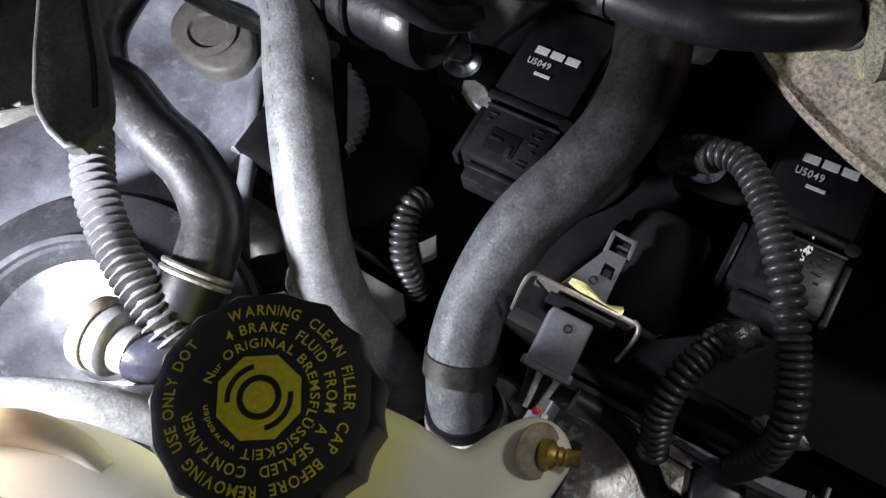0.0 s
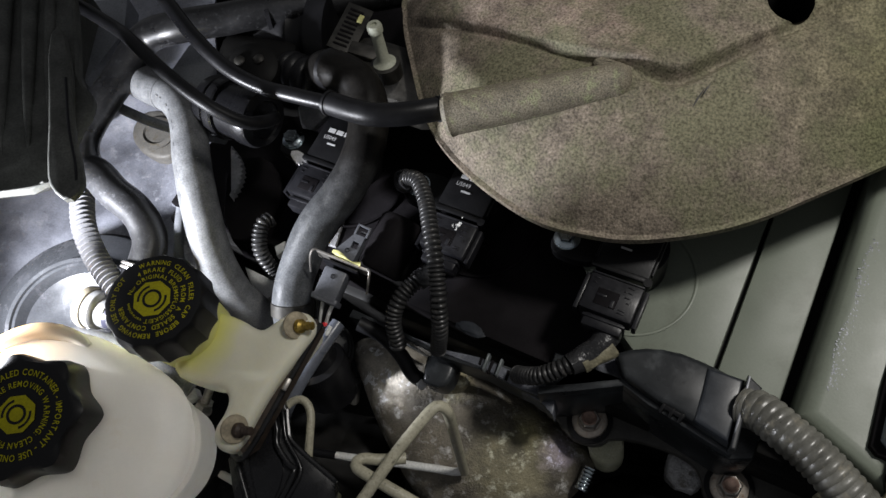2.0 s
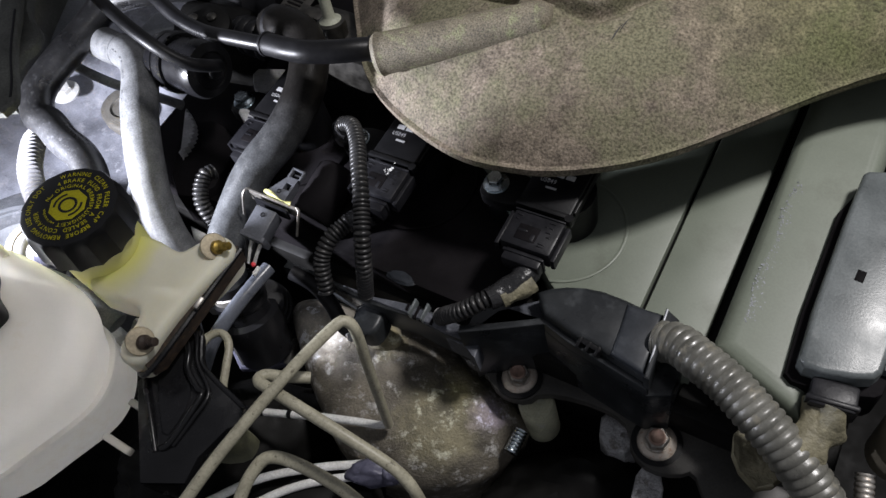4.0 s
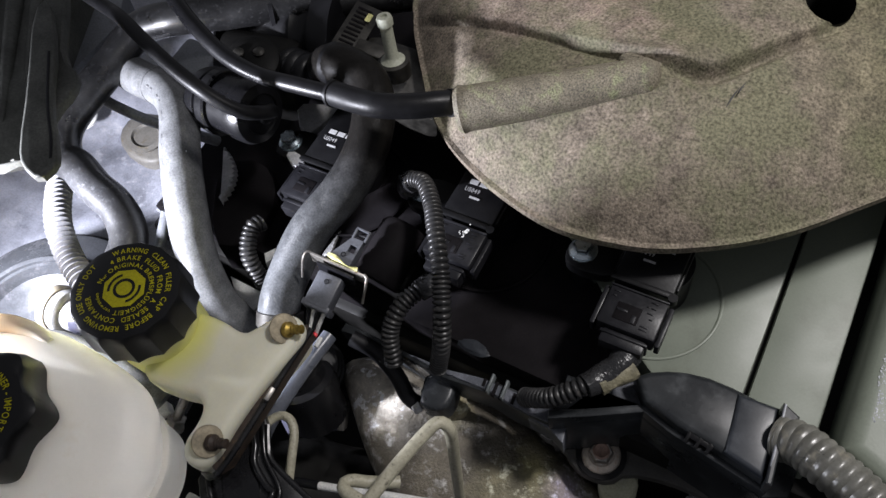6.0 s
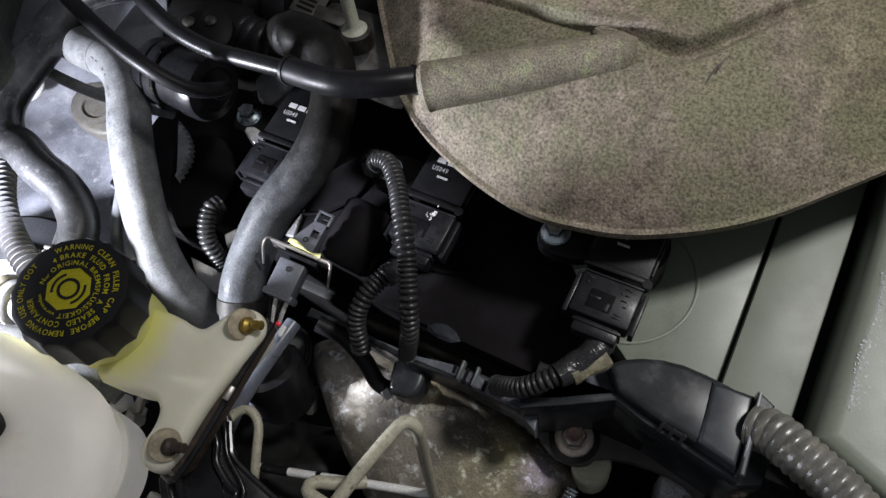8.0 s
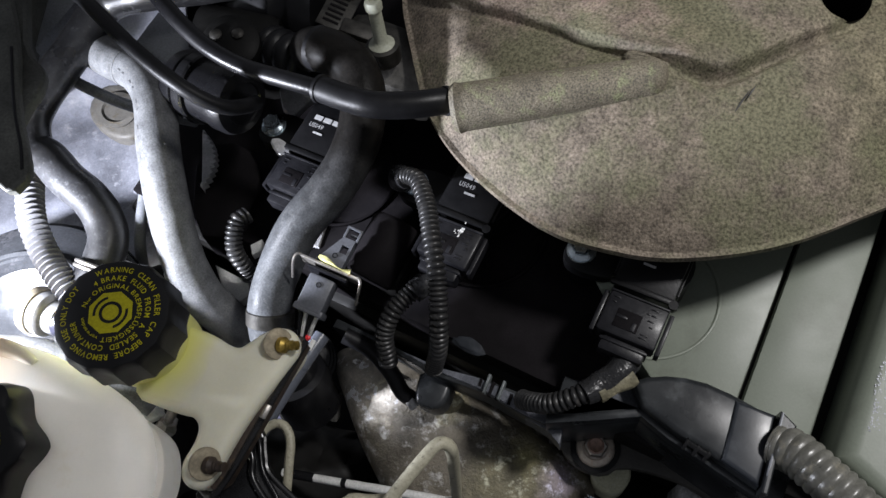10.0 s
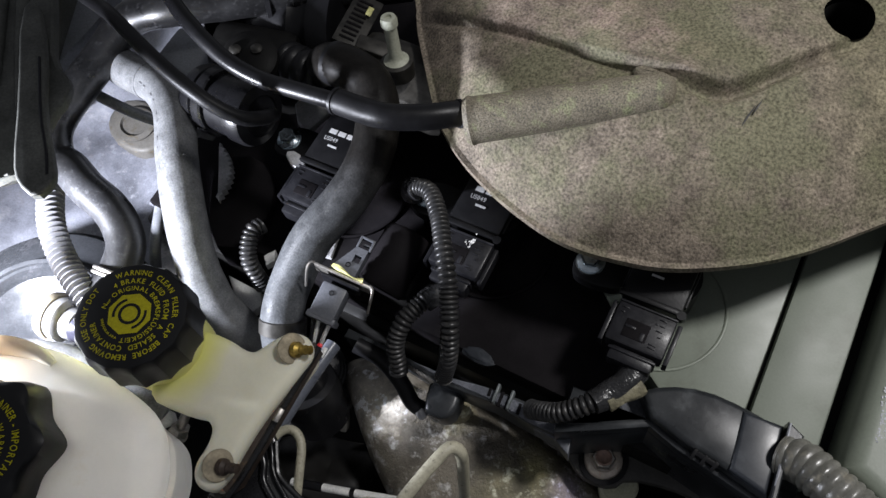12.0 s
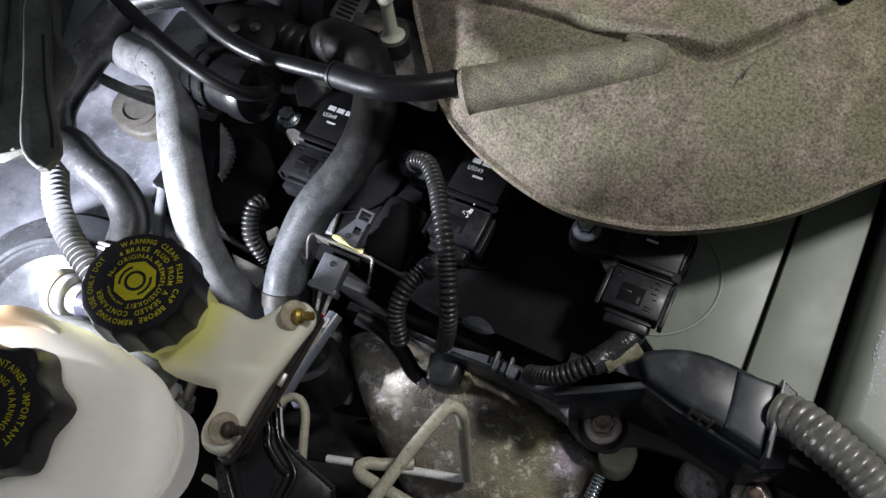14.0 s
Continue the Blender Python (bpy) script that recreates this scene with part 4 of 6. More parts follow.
solo("threaded_stud", corrugated([(0.262, -0.092, -0.035), (0.257, -0.072, -0.03)], 0.0038, 0.0016, 0.14, 14), STEEL, "dull threaded steel stud", "stud", ENG, (0.262, -0.092, -0.035))
solo("olive_strap", prism([(0.247, -0.088), (0.285, -0.080), (0.285, -0.092), (0.25, -0.102)], -0.045, -0.041, 0.001, 2), CREAM, "pale metal strap by the stud", "strap", ENG, (0.26, -0.09, -0.045))


# ---- bulkhead side: brake reservoirs ----
def cap_print(cap, m, rings, badge):
    for words, r, start, span, size in rings:
        part("lettering", ring_text(words, r, start, span, size, m), YELLOW, cap, "yellow printed warning")
    eight = bmesh.new()
    eight.faces.new([eight.verts.new((badge * math.cos(TAU * (k + 0.5) / 8 + 0.05), badge * math.sin(TAU * (k + 0.5) / 8 + 0.05), 0)) for k in range(8)])
    eight.transform(m)
    part("badge", eight, YELLOW, cap, "yellow octagon badge")
    over = m @ Matrix.Translation((0, 0, 0.00012))
    part("badge_symbol", join(arc_band(badge * 0.36, badge * 0.50, 0, 360, over, 32), arc_band(badge * 0.64, badge * 0.76, 105, 190, over), arc_band(badge * 0.64, badge * 0.76, -75, 10, over)), CAP, cap, "black brake symbol")


BIG, SMALL = 1.0, 0.72
CAP_LEAN = pose(-0.0245, 0.0065, 0.450, -6, -2, 0) @ pose(0.0245, -0.0065, -0.450)
small = thing("brake_fluid_reservoir", "small yellowed plastic brake fluid reservoir with a black printed cap", "reservoir", BAY, (-0.0245, 0.0065, 0.41))
arm = [(-0.030, -0.017), (-0.014, 0.013), (0.004, 0.0065), (0.0145, -0.0015), (0.020, 0.0015), (0.026, 0.0055), (0.033, 0.0075), (0.0395, 0.0045), (0.042, -0.003), (0.0365, -0.0105), (0.022, -0.028),
       (0.012, -0.044), (0.0085, -0.052), (0.002, -0.0575), (-0.0055, -0.054), (-0.0065, -0.046), (-0.001, -0.038), (0.0005, -0.031), (-0.004, -0.0265), (-0.013, -0.0245)]
part("body", prism(rounded(arm, 2), 0.418, 0.4395, 0.0045, 4), NECK, small)
part("neck", lathe([(0.0190, 0.415), (0.0195, 0.430), (0.0190, 0.444), (0.0180, 0.452)], 40, pose(-0.0235, 0.0055, 0)), NECK, small, "neck stained bright yellow by fluid")
cap = part("cap", lathe([(0.0200, 0.4495), (0.0238, 0.4500, 1.0), (0.0240, 0.4520, 1.0), (0.0233, 0.4640, 1.0), (0.0226, 0.4672, 0.7), (0.0217, 0.4684, 0.3), (0.0200, 0.4686), (0.0100, 0.4686)],
                        120, CAP_LEAN @ pose(-0.0245, 0.0065, 0), 15, 0.0013, 1.0), CAP, small, "black scalloped screw cap")
up = CAP_LEAN @ pose(-0.0248, 0.0068, 0.46885)
W1 = [(("WARNING  CLEAN  FILLER  CAP  BEFORE  REMOVING  USE ONLY DOT", BIG),), (("4 BRAKE  FLUID  FROM  A  SEALED  CONTAINER", BIG),), (("N", BIG), ("ur ", SMALL), ("ORIGINAL BREMSFLÜSSIGKEIT ", BIG), ("verwenden", SMALL))]
cap_print(cap, up, ((W1[0], 0.01660, 117, 336, 0.0031), (W1[1], 0.01310, 124, 292, 0.0030), (W1[2], 0.00995, 166, 338, 0.0027)), 0.0088)
for x_, y_ in ((0.0335, -0.0015), (0.0055, -0.0475)):
    part("washer", lathe([(0.0035, -0.001), (0.0064, -0.0006), (0.0066, 0.0000), (0.0062, 0.0005), (0.0030, 0.0007)], 28, pose(x_ - 0.001, y_ + 0.0005, 0.4410, 14, 34, 0)), WASHER, small, "tarnished washer")
    part("screw", lathe([(0.0034, 0.0), (0.0034, 0.0022), (0.0024, 0.0030), (0.0020, 0.0036), (0.0022, 0.0044), (0.0018, 0.0052), (0.0022, 0.0060), (0.0018, 0.0068), (0.0020, 0.0085), (0.0012, 0.0088)], 16, pose(x_, y_, 0.4408, 10, 62, 0)), BRASS if x_ > 0.02 else RUST, small, "brassy screw" if x_ > 0.02 else "rusty screw")

large = thing("brake_fluid_reservoir", "large milky white brake fluid reservoir with a black lobed cap", "reservoir", BAY, (-0.07, -0.05, 0.37))
top = [(-0.118, -0.018), (-0.106, 0.002), (-0.088, 0.0085), (-0.067, 0.0050), (-0.046, -0.0065), (-0.0290, -0.0180), (-0.0185, -0.0285), (-0.0155, -0.0430), (-0.0165, -0.0570), (-0.0235, -0.0720), (-0.0440, -0.0900), (-0.075, -0.112), (-0.115, -0.112), (-0.135, -0.080), (-0.134, -0.045)]
plan = rounded(top, 2)
shrink = lambda p, d: p + (Vector((-0.072, -0.052)) - p).normalized() * d


def tank_shell(rings, crown=0.0):
    """Rings of the tank's plan, drawn in and set at heights; the last one is closed, with a crown if told."""
    bm = bmesh.new()
    hoops = [[bm.verts.new((*shrink(p, d), z - 0.002 * step01(p.y, -0.03, 0.01))) for p in plan] for d, z in rings]
    for a, b in zip(hoops, hoops[1:]):
        for k in range(len(a)):
            bm.faces.new((a[k], a[(k + 1) % len(a)], b[(k + 1) % len(a)], b[k]))
    tip = bm.verts.new((-0.072, -0.052, rings[-1][1] + crown))
    for k in range(len(hoops[-1])):
        bm.faces.new((hoops[-1][k], hoops[-1][(k + 1) % len(hoops[-1])], tip))
    return bm


part("tank_top", tank_shell([(0.0094, 0.4065), (0.0062, 0.4180), (0.0022, 0.4300), (0.0004, 0.4385), (0.0012, 0.4430), (0.0034, 0.4472), (0.0066, 0.4500), (0.0110, 0.4516), (0.0200, 0.4526), (0.0340, 0.4532)], 0.0004), TANK, large)
part("tank_seam", tank_shell([(0.0086, 0.4010), (0.0070, 0.4016), (0.0064, 0.4036), (0.0070, 0.4058), (0.0094, 0.4066)]), TANK, large, "welded seam")
part("tank_base", tank_shell([(0.0082, 0.4012), (0.0088, 0.3850), (0.0096, 0.3720), (0.0140, 0.3660)]), TANK, large, "lower half of the tank")
# ridge takes its amber from the glow painted into the tank's colour
part("filler_rim", add_sweep(bmesh.new(), spline([(-0.112, -0.004, 0.4440), (-0.100, 0.0020, 0.4470), (-0.084, 0.0040, 0.4480), (-0.070, 0.0005, 0.4475), (-0.062, -0.0050, 0.4470)], 0.002), lambda i, s: 0.0042 * math.sin(math.pi * (0.06 + 0.88 * s)) ** 0.5, 14), TANK, large, "ridge with the torch's amber glow painted on")
for k_ in range(2):
    part("side_lug", rbox(0.016, 0.0035, 0.006, 0.0008, pose(-0.008 - 0.010 * k_, -0.066 - 0.016 * k_, 0.398, 0, 0, -32)), TANK, large)
cap = part("cap", lathe([(0.0210, 0.450), (0.0286, 0.4505, 1.0), (0.0291, 0.4530, 1.0), (0.0286, 0.4628, 1.0), (0.0272, 0.4676, 0.85), (0.0242, 0.4692, 0.4), (0.0216, 0.4694), (0.008, 0.4694)],
                  126, pose(-0.0790, -0.0378, 0, 0, 0, -26), 7, 0.0044, 1.5), CAP, large, "black lobed screw cap")
W2 = [(("IMPORTANT - USE ONLY ", BIG), ("________", BIG), (" FROM A SEALED CONTAINER - ", BIG)), (("WARNING: CLEAN FILLER CAP BEFORE REMOVING ", BIG),)]
cap_print(cap, pose(-0.0790, -0.0378, 0.4697), ((W2[0], 0.0166, 14, 360, 0.0038), (W2[1], 0.0116, 32, 360, 0.0036)), 0.0084)

carrier = thing("support_bracket", "glossy black pressed steel bracket carrying the small reservoir", "bracket", BAY, (0.02, -0.05, 0.36))
part("top_flange", prism([(0.0405, 0.004), (0.0435, 0.000), (0.0115, -0.0545), (0.0065, -0.0575), (0.0040, -0.055)], 0.424, 0.433, 0.001, 2), RUST, carrier, "rust-edged flange")
part("edge", sweep([(0.043, 0.001, 0.4335), (0.028, -0.0245, 0.4335), (0.0125, -0.051, 0.4335), (0.0050, -0.0590, 0.4310), (-0.0010, -0.0560, 0.4240)], 0.0014, 8), BRACKET, carrier)
web_plan = [(-0.0017, -0.0508), (0.0170, -0.0215), (0.0221, -0.0356), (0.0225, -0.0440), (0.0253, -0.0523), (0.0456, -0.0716), (0.0448, -0.0799), (0.0389, -0.0811), (0.0269, -0.0936), (0.0223, -0.1047), (0.0020, -0.1036), (-0.0064, -0.0570)]
part("web", prism(web_plan, 0.408, 0.4145, 0.0012, 2), BRACKET, carrier)
part("recess", prism(rounded([(0.0030, -0.0540), (0.0123, -0.0395), (0.0150, -0.0450), (0.0155, -0.0530), (0.0215, -0.0625), (0.0180, -0.0750), (0.0105, -0.0860), (0.0060, -0.0700)], 1), 0.409, 0.4152, 0.0004, 1), BRACKET, carrier, "pressed panel")
part("fold", sweep([(0.0100, -0.0360, 0.4150), (0.0123, -0.0354, 0.4160), (0.0147, -0.0372, 0.4165), (0.0176, -0.0441, 0.4165), (0.0178, -0.0522, 0.4165), (0.0236, -0.0621, 0.4165), (0.0262, -0.0645, 0.4165), (0.0206, -0.0758, 0.4165), (0.0132, -0.0873, 0.4160), (0.0096, -0.0885, 0.4150)], 0.0016, 10, 0.002), BRACKET, carrier, "pressed fold")
part("fold", sweep([(0.0190, -0.0330, 0.4150), (0.0206, -0.0388, 0.4160), (0.0220, -0.0496, 0.4160), (0.0278, -0.0605, 0.4160), (0.0288, -0.0665, 0.4160), (0.0235, -0.0755, 0.4160), (0.0150, -0.0880, 0.4150)], 0.0011, 10, 0.002), BRACKET, carrier, "pressed fold")
part("fold", sweep([(-0.0025, -0.0530, 0.4150), (-0.0010, -0.0600, 0.4160), (0.0035, -0.0750, 0.4160), (0.0075, -0.0900, 0.4150)], 0.0012, 10, 0.002), BRACKET, carrier, "pressed fold")
part("rim", sweep([(0.0222, -0.0356, 0.4145), (0.0228, -0.0440, 0.4145), (0.0256, -0.0523, 0.4145), (0.0456, -0.0716, 0.4145)], 0.0012, 8, 0.002), BRACKET, carrier, "bright worn rim")
part("skirt", prism([(-0.0064, -0.0570), (-0.0050, -0.0560), (0.0034, -0.1036), (0.0020, -0.1040)], 0.365, 0.4110, 0.0004, 1), BRACKET, carrier)
part("tab", rbox(0.0022, 0.006, 0.006, 0.0005, pose(0.0265, -0.0275, 0.435, 0, 20, -30)), STEEL, carrier)

# ---- bulkhead side: brake lines ----
lines = "brake lines"


def line(pts, r, material, label):
    return tagged(solo("brake_line", sweep(pts, r, 14, 0.0022), material, label, "brake line", BAY, pts[-1]), group=lines)


line([(0.030, -0.1245, 0.4460), (0.0480, -0.0995, 0.4490), (0.0738, -0.0680, 0.4505), (0.0916, -0.0492, 0.4510), (0.0972, -0.0455, 0.4500), (0.1010, -0.0480, 0.4440), (0.1030, -0.0550, 0.4150), (0.1055, -0.0640, 0.3700), (0.1065, -0.0672, 0.3530)], 0.0026, BRAKE_LINE, "beige coated brake line bent to a sharp peak, paint flaking")
pale_line = line([(0.1062, -0.0668, 0.3540), (0.1010, -0.0668, 0.3515), (0.094, -0.0650, 0.3500), (0.071, -0.0595, 0.3440), (0.045, -0.0535, 0.333), (0.014, -0.046, 0.320)], 0.0022, LINE_WHITE, "white coated brake line meeting the bent one")
for a_, b_ in (((0.0500, -0.0546, 0.3351), (0.0475, -0.0541, 0.3341)), ((0.0320, -0.0504, 0.3276), (0.0170, -0.0467, 0.3213))):
    part("sleeve", sweep([a_, Vector(a_).lerp(Vector(b_), 0.5), b_], 0.0025, 12, 0.002), RUBBER, pale_line, "black sleeve on the line")
line([(0.0800, -0.0650, 0.4340), (0.0681, -0.0649, 0.4370), (0.0620, -0.0640, 0.4375), (0.0588, -0.0650, 0.4385), (0.0590, -0.0680, 0.4410), (0.0640, -0.0718, 0.4440), (0.075, -0.0790, 0.445), (0.100, -0.095, 0.442), (0.118, -0.107, 0.436), (0.126, -0.116, 0.425), (0.128, -0.122, 0.39)], 0.0026, BRAKE_LINE, "beige coated brake line crossing behind the bent one")
line([(0.0140, -0.0480, 0.3900), (0.0165, -0.0391, 0.3985), (0.0172, -0.0345, 0.4000), (0.0199, -0.0305, 0.4000), (0.0249, -0.0285, 0.4000), (0.0291, -0.0309, 0.4000), (0.0309, -0.0370, 0.3995), (0.0300, -0.0472, 0.3985), (0.0288, -0.0565, 0.3960), (0.0270, -0.0640, 0.3880)], 0.0021, BRAKE_LINE, "pale brake line bent to a narrow loop")
line([(0.000, -0.100, 0.325), (0.030, -0.0885, 0.328), (0.060, -0.084, 0.330), (0.090, -0.083, 0.332)], 0.0024, LINE_WHITE, "white coated brake line low in the bay")
line([(0.010, -0.110, 0.325), (0.046, -0.095, 0.328), (0.075, -0.090, 0.330), (0.100, -0.090, 0.332)], 0.0024, LINE_WHITE, "white coated brake line low in the bay")
line([(0.040, -0.120, 0.40), (0.050, -0.100, 0.408), (0.062, -0.094, 0.41), (0.090, -0.108, 0.408), (0.11, -0.125, 0.40)], 0.0030, BRAKE_LINE, "beige brake line near the bracket's foot")
block = thing("line_block", "olive plated brake line block bolted to the bracket", "valve block", BAY, (0.03, -0.09, 0.36))
part("body", prism(rounded([(0.0166, -0.0670), (0.0207, -0.0642), (0.0277, -0.0666), (0.0300, -0.0691), (0.0394, -0.0731), (0.0390, -0.0794), (0.0349, -0.0852), (0.0212, -0.0859), (0.0143, -0.0818)], 1), 0.36, 0.3900, 0.002, 2), OLIVE, block)
part("nut", hexbolt(pose(0.0330, -0.0770, 0.3900, 0, 0, 10), 0.0048, 0.0040, 0.0056), OLIVE, block)
part("nut", hexbolt(pose(0.0215, -0.0815, 0.3900, 0, 0, 30), 0.0044, 0.0040, 0.0050), OLIVE, block)
solo("rubber_bung", join(lump((0.0990, -0.0915, 0.352), (0.0140, 0.0075, 0.011), 52, 0.22), lump((0.1080, -0.0935, 0.356), (0.0060, 0.0055, 0.008), 55, 0.2)), NAVY, "dusty purple-black rubber bung low in the bay", "bung", BAY, (0.099, -0.0915, 0.341))

# ---- bulkhead side: hoses ----
hoses = "coolant and vacuum hoses"


def hose(name, pts, r, material, label, n=24, wobble=0.03, group=hoses):
    return tagged(solo(name, sweep(pts, r, n, 0.0025, wobble), material, label, "hose", BAY, pts[-1]), group=group)


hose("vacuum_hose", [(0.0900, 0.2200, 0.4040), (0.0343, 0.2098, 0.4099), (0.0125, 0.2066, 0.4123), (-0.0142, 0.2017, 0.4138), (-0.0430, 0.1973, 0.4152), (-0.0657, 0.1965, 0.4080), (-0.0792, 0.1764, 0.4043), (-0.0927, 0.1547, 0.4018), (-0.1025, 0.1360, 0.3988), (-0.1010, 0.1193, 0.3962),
                     (-0.0923, 0.1118, 0.3955), (-0.0831, 0.1008, 0.3949), (-0.0691, 0.0877, 0.3935), (-0.0614, 0.0714, 0.3916), (-0.0635, 0.0560, 0.3897), (-0.0694, 0.0425, 0.3861)], 0.0098, HOSE_BLACK_LIT, "glossy black S-bent vacuum hose to the brake servo")
hose("coolant_hose", [(-0.0833, 0.1873, 0.3848), (-0.0746, 0.1772, 0.3944), (-0.0629, 0.1666, 0.3997), (-0.0474, 0.1548, 0.4045), (-0.0370, 0.1366, 0.4083), (-0.0342, 0.1105, 0.4057), (-0.0316, 0.0857, 0.3958), (-0.0285, 0.0623, 0.3793), (-0.0209, 0.0441, 0.3632), (-0.0102, 0.0333, 0.3476), (0.0025, 0.0203, 0.3275)],
     lambda i, s: 0.0102 + 0.0012 * s, HOSE_GREY, "dusty grey rubber coolant hose with moulded marks")
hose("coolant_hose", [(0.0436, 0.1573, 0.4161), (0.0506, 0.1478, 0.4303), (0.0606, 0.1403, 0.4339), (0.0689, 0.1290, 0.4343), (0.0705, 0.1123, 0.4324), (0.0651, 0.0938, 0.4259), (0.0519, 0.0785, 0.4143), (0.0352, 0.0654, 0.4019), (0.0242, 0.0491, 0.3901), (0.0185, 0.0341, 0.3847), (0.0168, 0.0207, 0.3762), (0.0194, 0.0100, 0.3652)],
     lambda i, s: 0.0112 - 0.0006 * s, HOSE_SHADED_END, "dusty grey S-bent rubber coolant hose")
grey = [ob for ob in bpy.data.objects if ob.name.startswith("coolant_hose")]
spine = spline([(-0.0629, 0.1666, 0.3997), (-0.0474, 0.1548, 0.4045), (-0.0370, 0.1366, 0.4083), (-0.0342, 0.1105, 0.4057), (-0.0316, 0.0857, 0.3958), (-0.0285, 0.0623, 0.3793)], 0.0022)
for k_ in range(6, len(spine) - 14, 2):
    along = (spine[k_ + 1] - spine[k_ - 1]).normalized()
    side = along.cross(Vector((0, 0, 1))).normalized()
    up = side.cross(along)
    m_ = Matrix((along, side, up)).transposed().to_4x4()
    m_.translation = spine[k_] + (up * 0.80 + side * (0.60 if k_ % 3 else -0.45)).normalized() * 0.00985
    part("moulded_mark", rbox(0.0009 + 0.0008 * (k_ % 3), 0.0026, 0.0012, 0.0003, m_), HOSE_GREY, grey[0], "raised moulded mark")
part("seam_ring", lathe([(0.0100, -0.0008), (0.0108, -0.0006), (0.0108, 0.0006), (0.0100, 0.0008)], 30, aim(spine[5], spine[6])), HOSE_GREY, grey[0], "raised seam round the hose")
part("hose_band", lathe([(0.0106, -0.003), (0.0113, -0.0026), (0.0113, 0.0026), (0.0106, 0.003)], 30, aim((0.0506, 0.1478, 0.4303), (0.0606, 0.1403, 0.4339))), RUBBER, grey[1], "black band at the hose's upper end")
hose("breather_pipe", [(-0.0520, 0.2250, 0.4490), (-0.0410, 0.1960, 0.4490), (-0.0330, 0.1820, 0.4490), (-0.0203, 0.1628, 0.4480), (-0.0035, 0.1435, 0.4460), (0.0142, 0.1303, 0.4460), (0.0342, 0.1192, 0.4510), (0.0540, 0.1096, 0.4550)], 0.0041, PIPE, "thin glossy black breather pipe", 18, 0.0)
hose("pipe_elbow", [(0.0519, 0.1110, 0.4545), (0.0566, 0.1078, 0.4565), (0.0679, 0.1010, 0.4595), (0.0771, 0.0969, 0.4620), (0.0912, 0.0958, 0.4625), (0.1011, 0.0968, 0.4620), (0.1100, 0.0988, 0.4600)],
     lambda i, s: 0.0060 if i > 0 else 0.0054, RUBBER, "black rubber elbow joining pipe and plenum", 20, 0.02)
for a_, b_ in (((0.0524, 0.1107, 0.4547), (0.0566, 0.1078, 0.4565)), ((0.1075, 0.0980, 0.4608), (0.1100, 0.0988, 0.4600))):
    part("end_lip", lathe([(0.0058, 0.0), (0.0066, 0.0003), (0.0066, 0.0018), (0.0058, 0.0021)], 24, aim(a_, b_)), RUBBER, bpy.data.objects["pipe_elbow"], "thicker lip of the elbow")
hose("vent_hose", [(-0.1150, 0.2080, 0.4510), (-0.0840, 0.1870, 0.4520), (-0.060, 0.167, 0.455), (-0.049, 0.1545, 0.460), (-0.028, 0.1310, 0.460), (-0.008, 0.1140, 0.455), (0.0065, 0.1090, 0.446), (0.0155, 0.1130, 0.438), (0.0195, 0.1190, 0.431)], 0.0036, RUBBER, "thin black vent hose to the canister", 16, 0.03)
part("hose_end", lathe([(0.0099, 0.000), (0.0104, 0.0005), (0.0104, 0.0120), (0.0096, 0.0126)], 30, aim((-0.0655, 0.0515, 0.3902), (-0.0705, 0.0395, 0.3870))), RUBBER, bpy.data.objects["vacuum_hose"], "dark cuff below the clamp")
clamp = thing("hose_clamp", "bright spring wire clamp round the vacuum hose", "hose clamp", BAY, (-0.065, 0.052, 0.391))
m_ = aim((-0.0643, 0.0545, 0.3908), (-0.0695, 0.0420, 0.3885))
for k_ in range(2):
    part("wire", lathe([(0.0100, 0.0022 * k_), (0.0114, 0.0002 + 0.0022 * k_), (0.0118, 0.0010 + 0.0022 * k_), (0.0114, 0.0018 + 0.0022 * k_), (0.0100, 0.0020 + 0.0022 * k_)], 30, m_), STEEL, clamp)
conduit("pale_corrugated_conduit", [(-0.1016, 0.1206, 0.3752), (-0.1058, 0.1099, 0.3847), (-0.1030, 0.0945, 0.3900), (-0.0990, 0.0796, 0.3925), (-0.0925, 0.0654, 0.3935), (-0.0850, 0.0531, 0.3940), (-0.0765, 0.0417, 0.3937), (-0.0685, 0.0314, 0.3906), (-0.0577, 0.0196, 0.3834)], 0.0070, 0.0027, CONDUIT_PALE,
        "pale dusty corrugated conduit beside the vacuum hose", BAY, 20, 0.42, (0.0, 0.0, 0.0, 0.9, 1.0, 0.9))

canister = thing("purge_canister", "black ribbed purge valve canister with a vent nipple", "canister", BAY, (0.0, 0.13, 0.40))
m_ = aim((-0.0225, 0.1470, 0.4080), (0.0190, 0.1200, 0.4230))
part("body", lathe([(0.010, 0.000), (0.0165, 0.001), (0.0175, 0.004), (0.0175, 0.008), (0.0158, 0.009), (0.0158, 0.030), (0.0170, 0.031), (0.0172, 0.038), (0.0160, 0.041), (0.0110, 0.0425), (0.0105, 0.0415), (0.004, 0.0415)], 44, m_), PIPE, canister)
part("nipple", lathe([(0.0045, 0.040), (0.0045, 0.046), (0.0030, 0.047)], 18, m_), PLASTIC, canister)
part("strap", lathe([(0.0176, 0.010), (0.0184, 0.011), (0.0184, 0.016), (0.0176, 0.017)], 44, m_), BRACKET, canister)
solo("cable_tie", lathe([(0.009, -0.0015), (0.0105, -0.0012), (0.0105, 0.0012), (0.009, 0.0015)], 28, aim((0.010, 0.205, 0.411), (0.04, 0.21, 0.410))), BRACKET, "black clamp band on the vacuum hose", "hose clamp", BAY, (0.010, 0.205, 0.411))

